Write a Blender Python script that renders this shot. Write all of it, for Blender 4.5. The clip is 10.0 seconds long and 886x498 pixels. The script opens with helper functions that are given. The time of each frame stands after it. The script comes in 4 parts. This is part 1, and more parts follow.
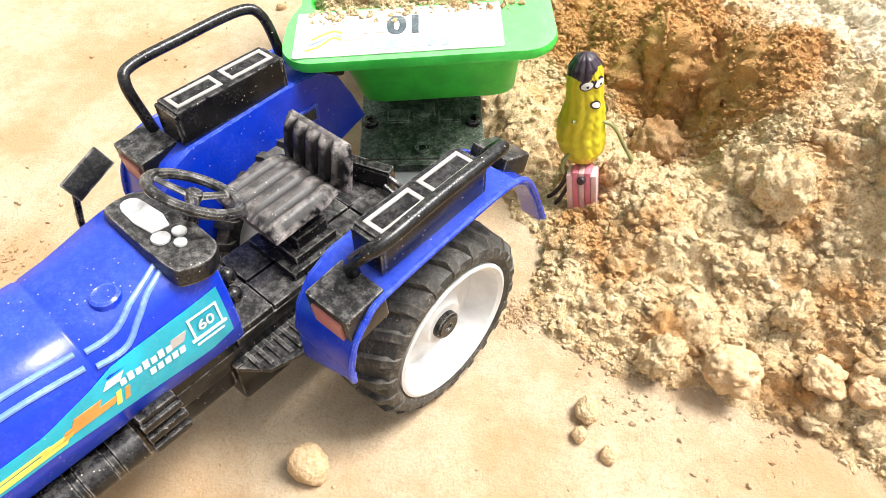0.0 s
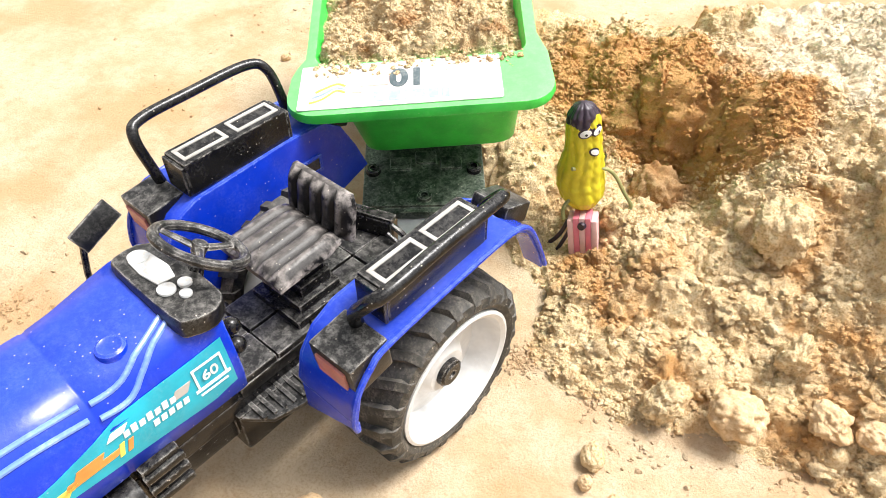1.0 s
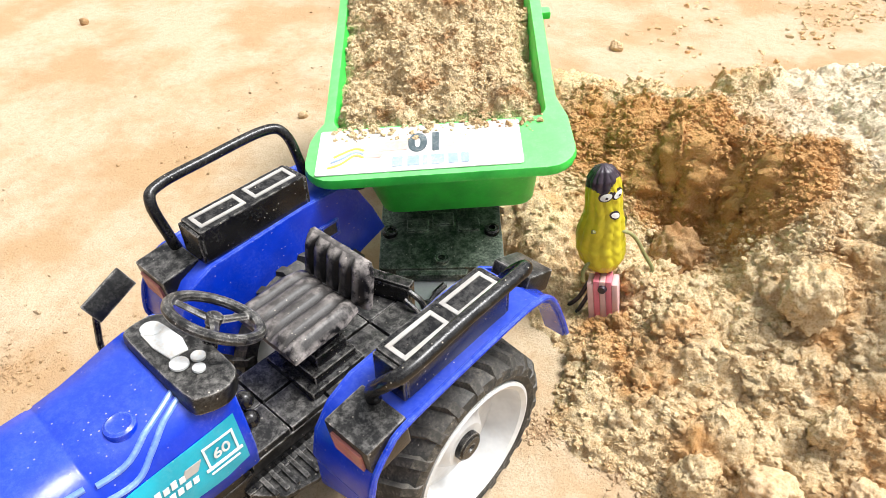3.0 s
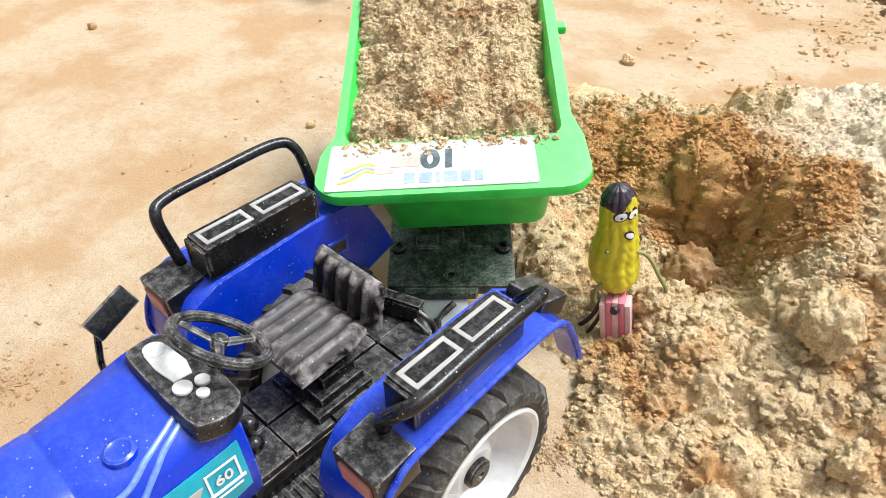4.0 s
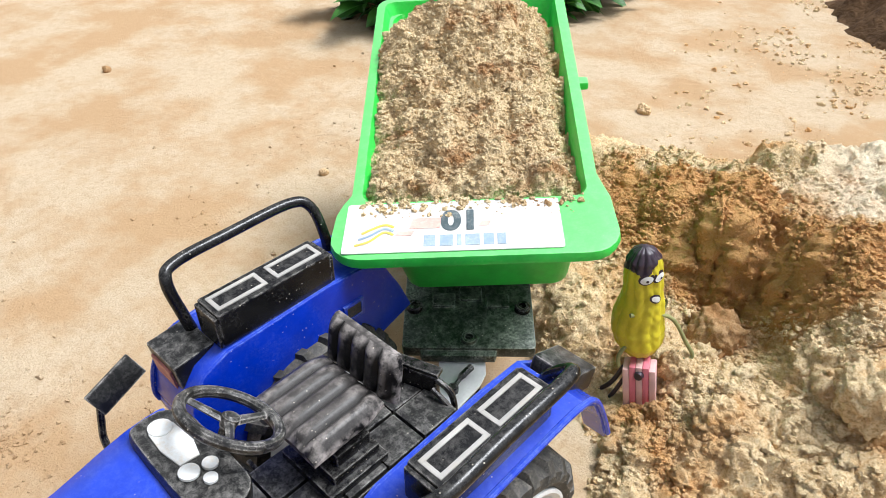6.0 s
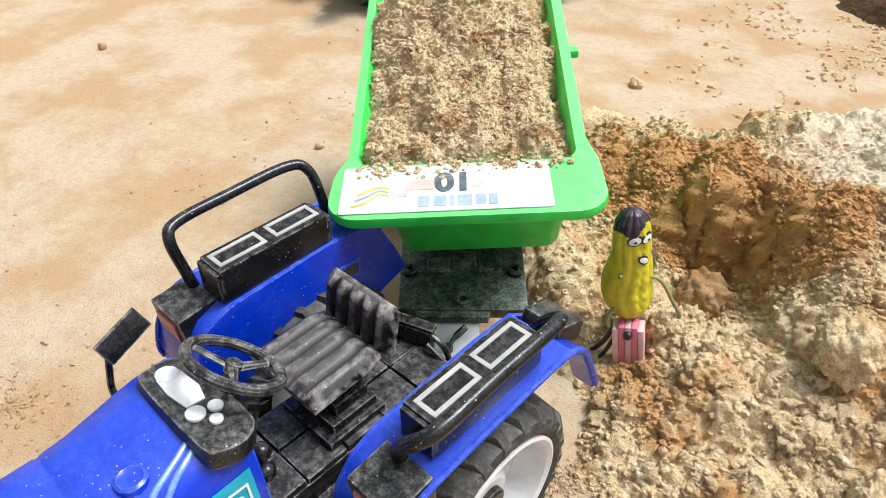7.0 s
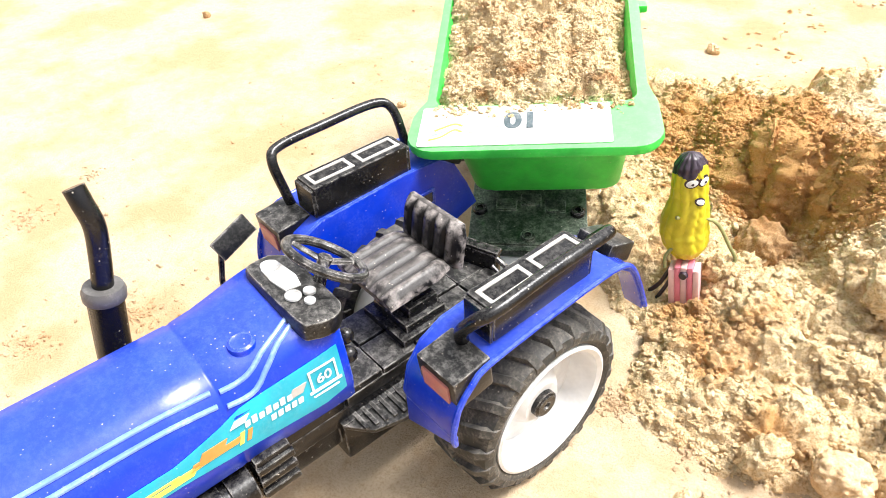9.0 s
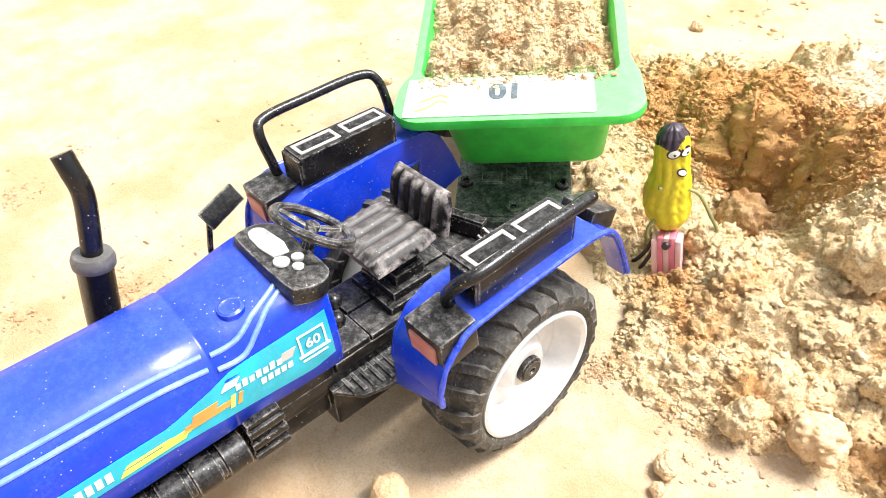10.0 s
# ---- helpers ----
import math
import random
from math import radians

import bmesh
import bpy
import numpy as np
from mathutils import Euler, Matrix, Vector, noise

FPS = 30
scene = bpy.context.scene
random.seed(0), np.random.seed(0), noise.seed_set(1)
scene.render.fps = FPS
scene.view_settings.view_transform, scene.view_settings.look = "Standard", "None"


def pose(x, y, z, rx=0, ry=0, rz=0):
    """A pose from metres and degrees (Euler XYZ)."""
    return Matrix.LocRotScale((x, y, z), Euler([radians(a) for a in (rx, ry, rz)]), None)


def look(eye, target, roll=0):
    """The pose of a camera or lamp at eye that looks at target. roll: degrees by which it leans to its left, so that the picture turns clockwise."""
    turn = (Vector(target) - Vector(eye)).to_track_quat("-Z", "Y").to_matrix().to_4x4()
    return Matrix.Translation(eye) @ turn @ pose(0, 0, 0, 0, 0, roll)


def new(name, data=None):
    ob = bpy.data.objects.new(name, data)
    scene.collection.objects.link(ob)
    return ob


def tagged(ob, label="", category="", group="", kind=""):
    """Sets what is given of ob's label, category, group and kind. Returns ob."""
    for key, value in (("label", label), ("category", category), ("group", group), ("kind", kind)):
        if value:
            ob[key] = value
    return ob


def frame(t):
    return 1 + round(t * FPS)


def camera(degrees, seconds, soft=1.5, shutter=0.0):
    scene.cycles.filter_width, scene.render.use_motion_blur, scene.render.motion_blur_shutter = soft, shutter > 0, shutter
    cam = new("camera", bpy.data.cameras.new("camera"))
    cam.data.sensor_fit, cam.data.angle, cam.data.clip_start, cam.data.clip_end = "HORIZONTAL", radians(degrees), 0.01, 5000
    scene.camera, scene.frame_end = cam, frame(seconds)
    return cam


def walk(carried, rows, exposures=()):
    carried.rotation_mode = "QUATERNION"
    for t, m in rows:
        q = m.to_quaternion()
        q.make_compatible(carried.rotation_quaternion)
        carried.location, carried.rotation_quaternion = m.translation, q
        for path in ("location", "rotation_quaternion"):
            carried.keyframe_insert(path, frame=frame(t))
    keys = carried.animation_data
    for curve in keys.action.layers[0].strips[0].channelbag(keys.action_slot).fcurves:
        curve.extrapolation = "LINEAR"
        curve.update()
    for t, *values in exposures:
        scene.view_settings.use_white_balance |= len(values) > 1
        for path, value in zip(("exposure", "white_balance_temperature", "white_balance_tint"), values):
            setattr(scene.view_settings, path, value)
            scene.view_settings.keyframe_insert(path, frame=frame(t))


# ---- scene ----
import functools

cam = camera(64.85, 10.0, soft=0.65)
PATH = [
    (0, (0.03392, 0.02106, 0.24357), (-0.6340, 1.1903, -1.2352), -0.09),
    (0.5, (0.03343, 0.02103, 0.24477), (-0.6534, 1.2227, -1.1989), -0.27),
    (1, (0.03384, 0.02104, 0.24662), (-0.6814, 1.2619, -1.1493), -0.71),
    (1.5, (0.03303, 0.02244, 0.24841), (-0.7120, 1.2985, -1.0994), -1.28),
    (2, (0.03079, 0.02440, 0.24978), (-0.7408, 1.3158, -1.0681), -1.77),
    (2.5, (0.02903, 0.02605, 0.24925), (-0.7528, 1.3262, -1.0540), -1.62),
    (4, (0.01990, 0.03294, 0.24781), (-0.7797, 1.3430, -1.0345), -0.43),
    (4.5, (0.01520, 0.03703, 0.24853), (-0.7994, 1.3600, -1.0109), -0.31),
    (5, (0.01071, 0.04192, 0.24920), (-0.8165, 1.3901, -0.9748), -0.22),
    (5.2, (0.00845, 0.04327, 0.24976), (-0.8366, 1.4006, -0.9517), -0.24),
    (6.3, (0.00763, 0.04120, 0.24893), (-0.8357, 1.3975, -0.9549), 0.18),
    (6.5, (0.00917, 0.03880, 0.24813), (-0.8295, 1.3849, -0.9703), 0.17),
    (7, (0.01467, 0.03284, 0.24744), (-0.8073, 1.3715, -0.9904), -0.10),
    (7.5, (0.01909, 0.02721, 0.24681), (-0.7970, 1.3465, -1.0155), -0.53),
    (8, (0.02552, 0.01964, 0.24733), (-0.8274, 1.3011, -1.0295), -1.69),
    (8.5, (0.03236, 0.01117, 0.24727), (-0.8946, 1.2237, -1.0452), -2.89),
    (9, (0.03787, 0.00490, 0.24857), (-0.9487, 1.1934, -1.0219), -3.27),
    (9.5, (0.04098, 0.00173, 0.24842), (-0.9477, 1.2081, -1.0034), -3.34),
    (10, (0.04242, -0.00033, 0.24615), (-0.9008, 1.1869, -1.0580), -2.89),
]
EXPOSURES = [(0, 0.58, 6450, 10), (2.5, 0.44, 6350, 10), (4, 0.16, 6050, 9), (5, 0.06, 6000, 9), (6.5, 0.04, 5950, 9), (7.5, 0.04, 5950, 9), (8, 0.08, 6000, 9), (8.5, 0.74, 6300, 10), (9, 0.84, 6350, 11), (10, 0.86, 6350, 11)]
walk(cam, [(t, look(eye, target, roll)) for t, eye, target, roll in PATH], EXPOSURES)

# ---- light: bright hazy daylight, a wide soft sun ----
SUN_AZ, SUN_EL = 50.0, 62.0
world = bpy.data.worlds.new("hazy_sky")
scene.world = world
world.use_nodes = True
wn = world.node_tree.nodes
sky = wn.new("ShaderNodeTexSky")
sky.sky_type, sky.sun_disc = "NISHITA", False
sky.sun_elevation, sky.sun_rotation = radians(SUN_EL), radians(SUN_AZ)
sky.air_density, sky.dust_density, sky.ozone_density = 1.0, 4.0, 1.0
soft = wn.new("ShaderNodeHueSaturation")
soft.inputs["Saturation"].default_value = 0.12
world.node_tree.links.new(sky.outputs[0], soft.inputs["Color"])
world.node_tree.links.new(soft.outputs[0], wn["Background"].inputs["Color"])
wn["Background"].inputs["Strength"].default_value = 0.15
sun_data = bpy.data.lights.new("sun", "SUN")
sun_data.energy, sun_data.angle, sun_data.color = 3.9, radians(24), (1.0, 0.975, 0.94)
sun = new("sun", sun_data)
ca, sa, ce, se = math.cos(radians(SUN_AZ)), math.sin(radians(SUN_AZ)), math.cos(radians(SUN_EL)), math.sin(radians(SUN_EL))
sun.matrix_world = look((3 * sa * ce, 3 * ca * ce, 3 * se), (0, 0, 0))


# ---- materials ----
def nodes_of(name, rough=0.5, metal=0.0, spec=0.5):
    m = bpy.data.materials.new(name)
    m.use_nodes = True
    t = m.node_tree
    b = t.nodes["Principled BSDF"]
    b.inputs["Roughness"].default_value = rough
    b.inputs["Metallic"].default_value = metal
    b.inputs["Specular IOR Level"].default_value = spec
    return m, t, b


def tex_coord(t, generated=False):
    c = t.nodes.new("ShaderNodeTexCoord")
    return c.outputs["Object"]


def noise_tex(t, vec, scale, detail=4.0, rough=0.6):
    n = t.nodes.new("ShaderNodeTexNoise")
    n.inputs["Scale"].default_value = scale
    n.inputs["Detail"].default_value = detail
    n.inputs["Roughness"].default_value = rough
    t.links.new(vec, n.inputs["Vector"])
    return n.outputs["Fac"]


def ramp(t, fac, stops):
    r = t.nodes.new("ShaderNodeValToRGB")
    e = r.color_ramp.elements
    e[0].position, e[0].color = stops[0][0], (*stops[0][1], 1)
    e[1].position, e[1].color = stops[-1][0], (*stops[-1][1], 1)
    for p, c in stops[1:-1]:
        k = e.new(p)
        k.color = (*c, 1)
    t.links.new(fac, r.inputs["Fac"])
    return r.outputs["Color"]


def mix(t, fac, a, b, blend="MIX"):
    m = t.nodes.new("ShaderNodeMix")
    m.data_type, m.blend_type = "RGBA", blend
    if isinstance(fac, float):
        m.inputs["Factor"].default_value = fac
    else:
        t.links.new(fac, m.inputs["Factor"])
    for socket, v in ((m.inputs[6], a), (m.inputs[7], b)):
        if isinstance(v, tuple):
            socket.default_value = (*v, 1)
        else:
            t.links.new(v, socket)
    return m.outputs[2]


def bump(t, b, height, strength, dist, prev=None):
    n = t.nodes.new("ShaderNodeBump")
    n.inputs["Strength"].default_value = strength
    n.inputs["Distance"].default_value = dist
    t.links.new(height, n.inputs["Height"])
    if prev is not None:
        t.links.new(prev, n.inputs["Normal"])
    t.links.new(n.outputs["Normal"], b.inputs["Normal"])
    return n.outputs["Normal"]


def plastic(name, colour, rough=0.3, dust=0.35, dust_sheen_colour=(0.50, 0.40, 0.28), dust_rough=0.75, speck=0.0, coat=0.0, wear=0.0, ribs=False, top=0.0, spec=0.5, patchy=0.04):
    """Moulded plastic with handled, dusty patches and sand specks; top lays dust or painted sky sheen on upward faces.
    """
    m, t, b = nodes_of(name, rough, 0.0, spec)
    v = tex_coord(t)
    big = noise_tex(t, v, 110, 5, 0.65)
    fine = noise_tex(t, v, 900, 3, 0.7)
    shade = mix(t, ramp(t, noise_tex(t, v, 90, 3), [(0.35, (0, 0, 0)), (0.7, (1, 1, 1))]), tuple(c * 0.85 for c in colour), tuple(min(1, c * 1.12) for c in colour))
    mul = t.nodes.new("ShaderNodeMath")
    mul.operation = "MULTIPLY"
    t.links.new(ramp(t, big, [(0.42, (0, 0, 0)), (0.75, (1, 1, 1))]), mul.inputs[0])
    t.links.new(ramp(t, fine, [(0.38, (0, 0, 0)), (0.72, (1, 1, 1))]), mul.inputs[1])
    amt = t.nodes.new("ShaderNodeMath")
    amt.operation = "MULTIPLY"
    amt.inputs[1].default_value = dust
    t.links.new(mul.outputs[0], amt.inputs[0])
    colour_out = mix(t, amt.outputs[0], shade, dust_sheen_colour)
    if top:
        # film on upward faces: settled dust, and sky sheen put into the colour
        lie = t.nodes.new("ShaderNodeNewGeometry")
        axes = t.nodes.new("ShaderNodeSeparateXYZ")
        t.links.new(lie.outputs["Normal"], axes.inputs[0])
        film = mix(t, 1.0, ramp(t, axes.outputs["Z"], [(0.45, (0, 0, 0)), (0.95, (top, top, top))]), ramp(t, noise_tex(t, v, 300, 7, 0.85), [(0.46, (patchy, patchy, patchy)), (0.66, (1, 1, 1))]), "MULTIPLY")
        colour_out = mix(t, film, colour_out, dust_sheen_colour)
    if wear:
        geo = t.nodes.new("ShaderNodeNewGeometry")
        if ribs:
            edge = ramp(t, geo.outputs["Pointiness"], [(0.515, (0, 0, 0)), (0.60, (wear, wear, wear))])
        else:
            soft_edge = t.nodes.new("ShaderNodeBevel")
            soft_edge.samples = 3
            soft_edge.inputs["Radius"].default_value = 0.0011
            turn = t.nodes.new("ShaderNodeVectorMath")
            turn.operation = "DOT_PRODUCT"
            t.links.new(soft_edge.outputs["Normal"], turn.inputs[0])
            t.links.new(geo.outputs["Normal"], turn.inputs[1])
            edge = ramp(t, turn.outputs["Value"], [(0.80, (wear, wear, wear)), (0.985, (0, 0, 0))])
        worn = mix(t, 1.0, edge, ramp(t, noise_tex(t, v, 300, 4), [(0.38, (0, 0, 0)), (0.62, (1, 1, 1))]), "MULTIPLY")
        colour_out = mix(t, worn, colour_out, dust_sheen_colour)
    if speck:
        vor = t.nodes.new("ShaderNodeTexVoronoi")
        vor.inputs["Scale"].default_value = 420
        t.links.new(v, vor.inputs["Vector"])
        dots = ramp(t, vor.outputs["Distance"], [(0.07, (1, 1, 1)), (0.12, (0, 0, 0))])
        gate = ramp(t, noise_tex(t, v, 70, 2), [(0.46, (0, 0, 0)), (0.58, (speck, speck, speck))])
        both = mix(t, 1.0, dots, gate, "MULTIPLY")
        colour_out = mix(t, both, colour_out, (0.62, 0.55, 0.45))
    t.links.new(colour_out, b.inputs["Base Color"])
    r = t.nodes.new("ShaderNodeMapRange")
    r.inputs["To Min"].default_value, r.inputs["To Max"].default_value = rough, dust_rough
    t.links.new(amt.outputs[0], r.inputs["Value"])
    t.links.new(r.outputs[0], b.inputs["Roughness"])
    bump(t, b, fine, 0.12, 0.0006)
    if coat:
        b.inputs["Coat Weight"].default_value = coat
        b.inputs["Coat Roughness"].default_value = 0.12
    return m


def sand(name, dark, mid, light, browner, grain=1.0, fleck=0.45, patch=9.0, damp_at=(0.46, 0.62), dug=False):
    """Dry sand with browner patches; grains and crumbs as relief."""
    m, t, b = nodes_of(name, 0.95, 0.0, 0.15)
    v = tex_coord(t)
    grains = noise_tex(t, v, 900, 4, 0.75)
    crumbs = noise_tex(t, v, 170, 6, 0.7)
    # low spots of the relief take the dark tone: crack shade painted in
    col = ramp(t, crumbs, [(0.30, dark), (0.48, mid), (0.72, light)])
    col = mix(t, fleck, col, ramp(t, grains, [(0.39, tuple(0.8 * c for c in dark)), (0.48, mid), (0.60, light)]))
    lump = t.nodes.new("ShaderNodeNewGeometry")
    tint = ramp(t, lump.outputs["Random Per Island"], [(0.0, tuple(0.72 * c for c in mid)), (0.4, mid), (1.0, light)])
    col = mix(t, 0.30, col, tint)
    brown_mask = ramp(t, noise_tex(t, v, patch, 4, 0.6), [(damp_at[0], (0, 0, 0)), (damp_at[1], (1, 1, 1))])
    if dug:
        # browner over the whole dug face, with an uneven edge
        tone = t.nodes.new("ShaderNodeAttribute")
        tone.attribute_name = "browner"
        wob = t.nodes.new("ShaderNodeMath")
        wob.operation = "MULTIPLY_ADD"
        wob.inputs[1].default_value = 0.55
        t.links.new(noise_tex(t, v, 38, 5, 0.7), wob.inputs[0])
        t.links.new(tone.outputs["Fac"], wob.inputs[2])
        brown_mask = mix(t, 1.0, brown_mask, ramp(t, wob.outputs[0], [(0.50, (0, 0, 0)), (0.95, (1, 1, 1))]), "LIGHTEN")
    col = mix(t, brown_mask, col, mix(t, 0.8, col, browner))
    if dug:
        # strong sun on the terrace, put into the colour as a paler tone
        lit_mask = t.nodes.new("ShaderNodeAttribute")
        lit_mask.attribute_name = "lit_top"
        col = mix(t, mix(t, 1.0, ramp(t, lit_mask.outputs["Fac"], [(0.1, (0, 0, 0)), (0.9, (0.65, 0.65, 0.65))]), ramp(t, crumbs, [(0.32, (0.3, 0.3, 0.3)), (0.5, (1, 1, 1))]), "MULTIPLY"), col, (0.95, 0.85, 0.66))
    t.links.new(col, b.inputs["Base Color"])
    n1 = bump(t, b, crumbs, 0.45 * grain, 0.0035)
    bump(t, b, grains, 0.55 * grain, 0.0018, n1)
    return m


# top paints the milky sky reflection on the bonnet
BLUE = plastic("blue_plastic", (0.003, 0.032, 0.48), 0.26, 0.10, (0.30, 0.42, 0.75), 0.5, 0.6, 0.10, wear=0.55, top=0.13, spec=0.4, patchy=0.5)
# paler blue that paints the highlight along the bonnet's shoulder
BLUE_GLINT = plastic("highlight_blue_plastic", (0.14, 0.26, 0.66), 0.30, 0.8, (0.50, 0.62, 0.82), 0.5, 0.6, 0.2)
# top on the blacks is dust with painted sky sheen
BLACK = plastic("black_plastic", (0.0045, 0.0045, 0.005), 0.24, 0.09, (0.46, 0.43, 0.39), 0.8, 0.9, wear=0.8, top=0.16, spec=0.35)
BLACK_DUSTY = plastic("dusty_black_plastic", (0.006, 0.006, 0.006), 0.30, 0.18, (0.52, 0.49, 0.45), 0.85, 1.0, wear=0.95, top=0.34, spec=0.3)
BLACK_RIB = plastic("worn_ribbed_black_plastic", (0.006, 0.006, 0.006), 0.38, 0.05, (0.55, 0.49, 0.45), 0.85, 0.9, wear=0.9, ribs=True, top=0.17, spec=0.25, patchy=0.55)
# top paints the whitish sheen of the tub's lip
GREEN = plastic("green_plastic", (0.06, 0.68, 0.08), 0.38, 0.12, (0.58, 0.80, 0.52), 0.6, 0.25, 0.05, wear=0.35, top=0.28, spec=0.3, patchy=0.7)
# top is dust, and also lifts the plate where the tub shades it
DARK_PLATE = plastic("dark_green_black_plastic", (0.010, 0.020, 0.012), 0.30, 0.8, (0.46, 0.50, 0.40), 0.7, 1.0, wear=0.9, top=0.30, spec=0.35)
GREY_DUSTY = plastic("dusty_grey_plastic", (0.10, 0.095, 0.09), 0.4, 0.7, (0.42, 0.39, 0.36), 0.8)
WHITE = plastic("white_plastic", (0.66, 0.66, 0.65), 0.35, 0.35, (0.60, 0.52, 0.40), 0.7)
RUBBER = plastic("rubber", (0.026, 0.026, 0.023), 0.6, 0.8, (0.38, 0.33, 0.27), 0.9, 0.8, top=0.25, patchy=0.2)
TEAL = plastic("teal_decal", (0.006, 0.36, 0.48), 0.35, 0.2, (0.4, 0.5, 0.5), 0.6, 0.5)
PAPER = plastic("white_decal", (0.80, 0.80, 0.78), 0.45, 0.95, (0.64, 0.48, 0.30), 0.85)
INK_WHITE = plastic("white_print", (0.78, 0.78, 0.76), 0.5, 0.2)
INK_GREY = plastic("worn_pale_line", (0.42, 0.40, 0.37), 0.6, 0.6)
INK_ORANGE = plastic("orange_print", (0.75, 0.25, 0.05), 0.5, 0.2)
INK_YELLOW = plastic("yellow_print", (0.75, 0.58, 0.10), 0.5, 0.2)
INK_RED = plastic("faded_red_print", (0.78, 0.46, 0.38), 0.5, 0.9, (0.78, 0.72, 0.64))
INK_BLUE = plastic("faded_blue_print", (0.30, 0.40, 0.52), 0.5, 0.9, (0.74, 0.74, 0.72))
INK_SLATE = plastic("faded_slate_print", (0.07, 0.10, 0.11), 0.5, 0.6, (0.6, 0.6, 0.56))
INK_BLACK = plastic("black_print", (0.02, 0.02, 0.025), 0.5, 0.3)
LAMP_RED = plastic("dusty_pink_lens", (0.50, 0.17, 0.14), 0.4, 0.8, (0.45, 0.33, 0.26))
NUT_YELLOW = plastic("yellow_paint", (0.62, 0.52, 0.02), 0.5, 0.35, (0.30, 0.24, 0.02), 0.7)
NUT_PINK = plastic("pale_pink_plastic", (0.74, 0.46, 0.45), 0.35, 0.3, (0.75, 0.55, 0.45))
NUT_RED = plastic("pink_stripe", (0.74, 0.20, 0.27), 0.35, 0.3, (0.7, 0.4, 0.35))
NUT_DARK = plastic("purple_black_paint", (0.030, 0.018, 0.030), 0.35, 0.3, (0.15, 0.09, 0.11))
WIRE = plastic("greenish_wire", (0.30, 0.30, 0.12), 0.5, 0.6, (0.05, 0.05, 0.03))
SAND_GROUND = sand("sandy_ground", (0.37, 0.24, 0.125), (0.55, 0.42, 0.275), (0.63, 0.51, 0.36), (0.46, 0.285, 0.14), 1.0, 0.42, 13.0, (0.42, 0.60))
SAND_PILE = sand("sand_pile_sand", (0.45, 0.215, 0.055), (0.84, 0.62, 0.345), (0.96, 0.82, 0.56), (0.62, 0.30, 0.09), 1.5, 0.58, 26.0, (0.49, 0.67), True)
# the brown pockets stand in for shaded gaps between the crumbs
SAND_LOAD = sand("load_sand", (0.36, 0.18, 0.055), (0.81, 0.605, 0.335), (0.95, 0.81, 0.54), (0.40, 0.17, 0.05), 1.5, 0.58, 60.0, (0.53, 0.67))
STONE = sand("pale_stone", (0.48, 0.27, 0.11), (0.68, 0.475, 0.27), (0.82, 0.65, 0.43), (0.50, 0.31, 0.15), 0.9, 0.5, 60.0, (0.5, 0.7))
CLOD = sand("brown_clod", (0.25, 0.13, 0.05), (0.40, 0.24, 0.11), (0.58, 0.42, 0.25), (0.30, 0.14, 0.05), 0.9, 0.4, 40.0)
LEAF, _t, _b = nodes_of("dark_green_leaf", 0.45)
_v = tex_coord(_t)
_t.links.new(ramp(_t, noise_tex(_t, _v, 30, 3), [(0.3, (0.015, 0.07, 0.008)), (0.7, (0.07, 0.24, 0.025))]), _b.inputs["Base Color"])
TWIG = plastic("dry_twig", (0.20, 0.12, 0.06), 0.8, 0.3)


# ---- mesh helpers ----
def part(name, bm, material, parent=None, label="", angle=35.0):
    me = bpy.data.meshes.new(name)
    bmesh.ops.recalc_face_normals(bm, faces=bm.faces[:])
    bm.to_mesh(me)
    bm.free()
    for m in material if isinstance(material, (list, tuple)) else [material]:
        me.materials.append(m)
    me.shade_smooth()
    me.set_sharp_from_angle(angle=radians(angle))
    ob = new(name, me)
    ob.parent = parent
    if label:
        tagged(ob, label)
    return ob


def box(bm, c, s, bevel=0.0, rot=(0, 0, 0), seg=2, mat=0):
    """A box of size s round c, its edges rounded by bevel."""
    r = bmesh.ops.create_cube(bm, size=1.0)
    vs = r["verts"]
    m = Matrix.Translation(c) @ Euler([radians(a) for a in rot]).to_matrix().to_4x4()
    for v in vs:
        v.co = Vector((v.co.x * s[0], v.co.y * s[1], v.co.z * s[2]))
    faces = {f for v in vs for f in v.link_faces}
    if bevel:
        es = list({e for v in vs for e in v.link_edges})
        b = bmesh.ops.bevel(bm, geom=es, offset=bevel, segments=seg, affect="EDGES", profile=0.6)
        vs = list({v for f in b["faces"] for v in f.verts} | {v for v in vs if v.is_valid})
        faces = {f for v in vs for f in v.link_faces}
    for v in vs:
        v.co = m @ v.co
    for f in faces:
        f.material_index = mat
    return vs


def slab(bm, outline, axis, a, b, bevel=0.0, mat=0):
    """A closed outline in the plane across the axis, drawn out from a to b."""
    put = {"x": lambda p, d: (d, p[0], p[1]), "y": lambda p, d: (p[0], d, p[1]), "z": lambda p, d: (p[0], p[1], d)}[axis]
    lo = [bm.verts.new(put(p, a)) for p in outline]
    hi = [bm.verts.new(put(p, b)) for p in outline]
    n = len(outline)
    fs = [bm.faces.new(lo), bm.faces.new(hi[::-1])]
    fs += [bm.faces.new((lo[i], hi[i], hi[(i + 1) % n], lo[(i + 1) % n])) for i in range(n)]
    bmesh.ops.recalc_face_normals(bm, faces=fs)
    for f in fs:
        f.material_index = mat
    if bevel:
        es = list({e for f in fs[:2] for e in f.edges})
        bmesh.ops.bevel(bm, geom=es, offset=bevel, segments=2, affect="EDGES", profile=0.6)


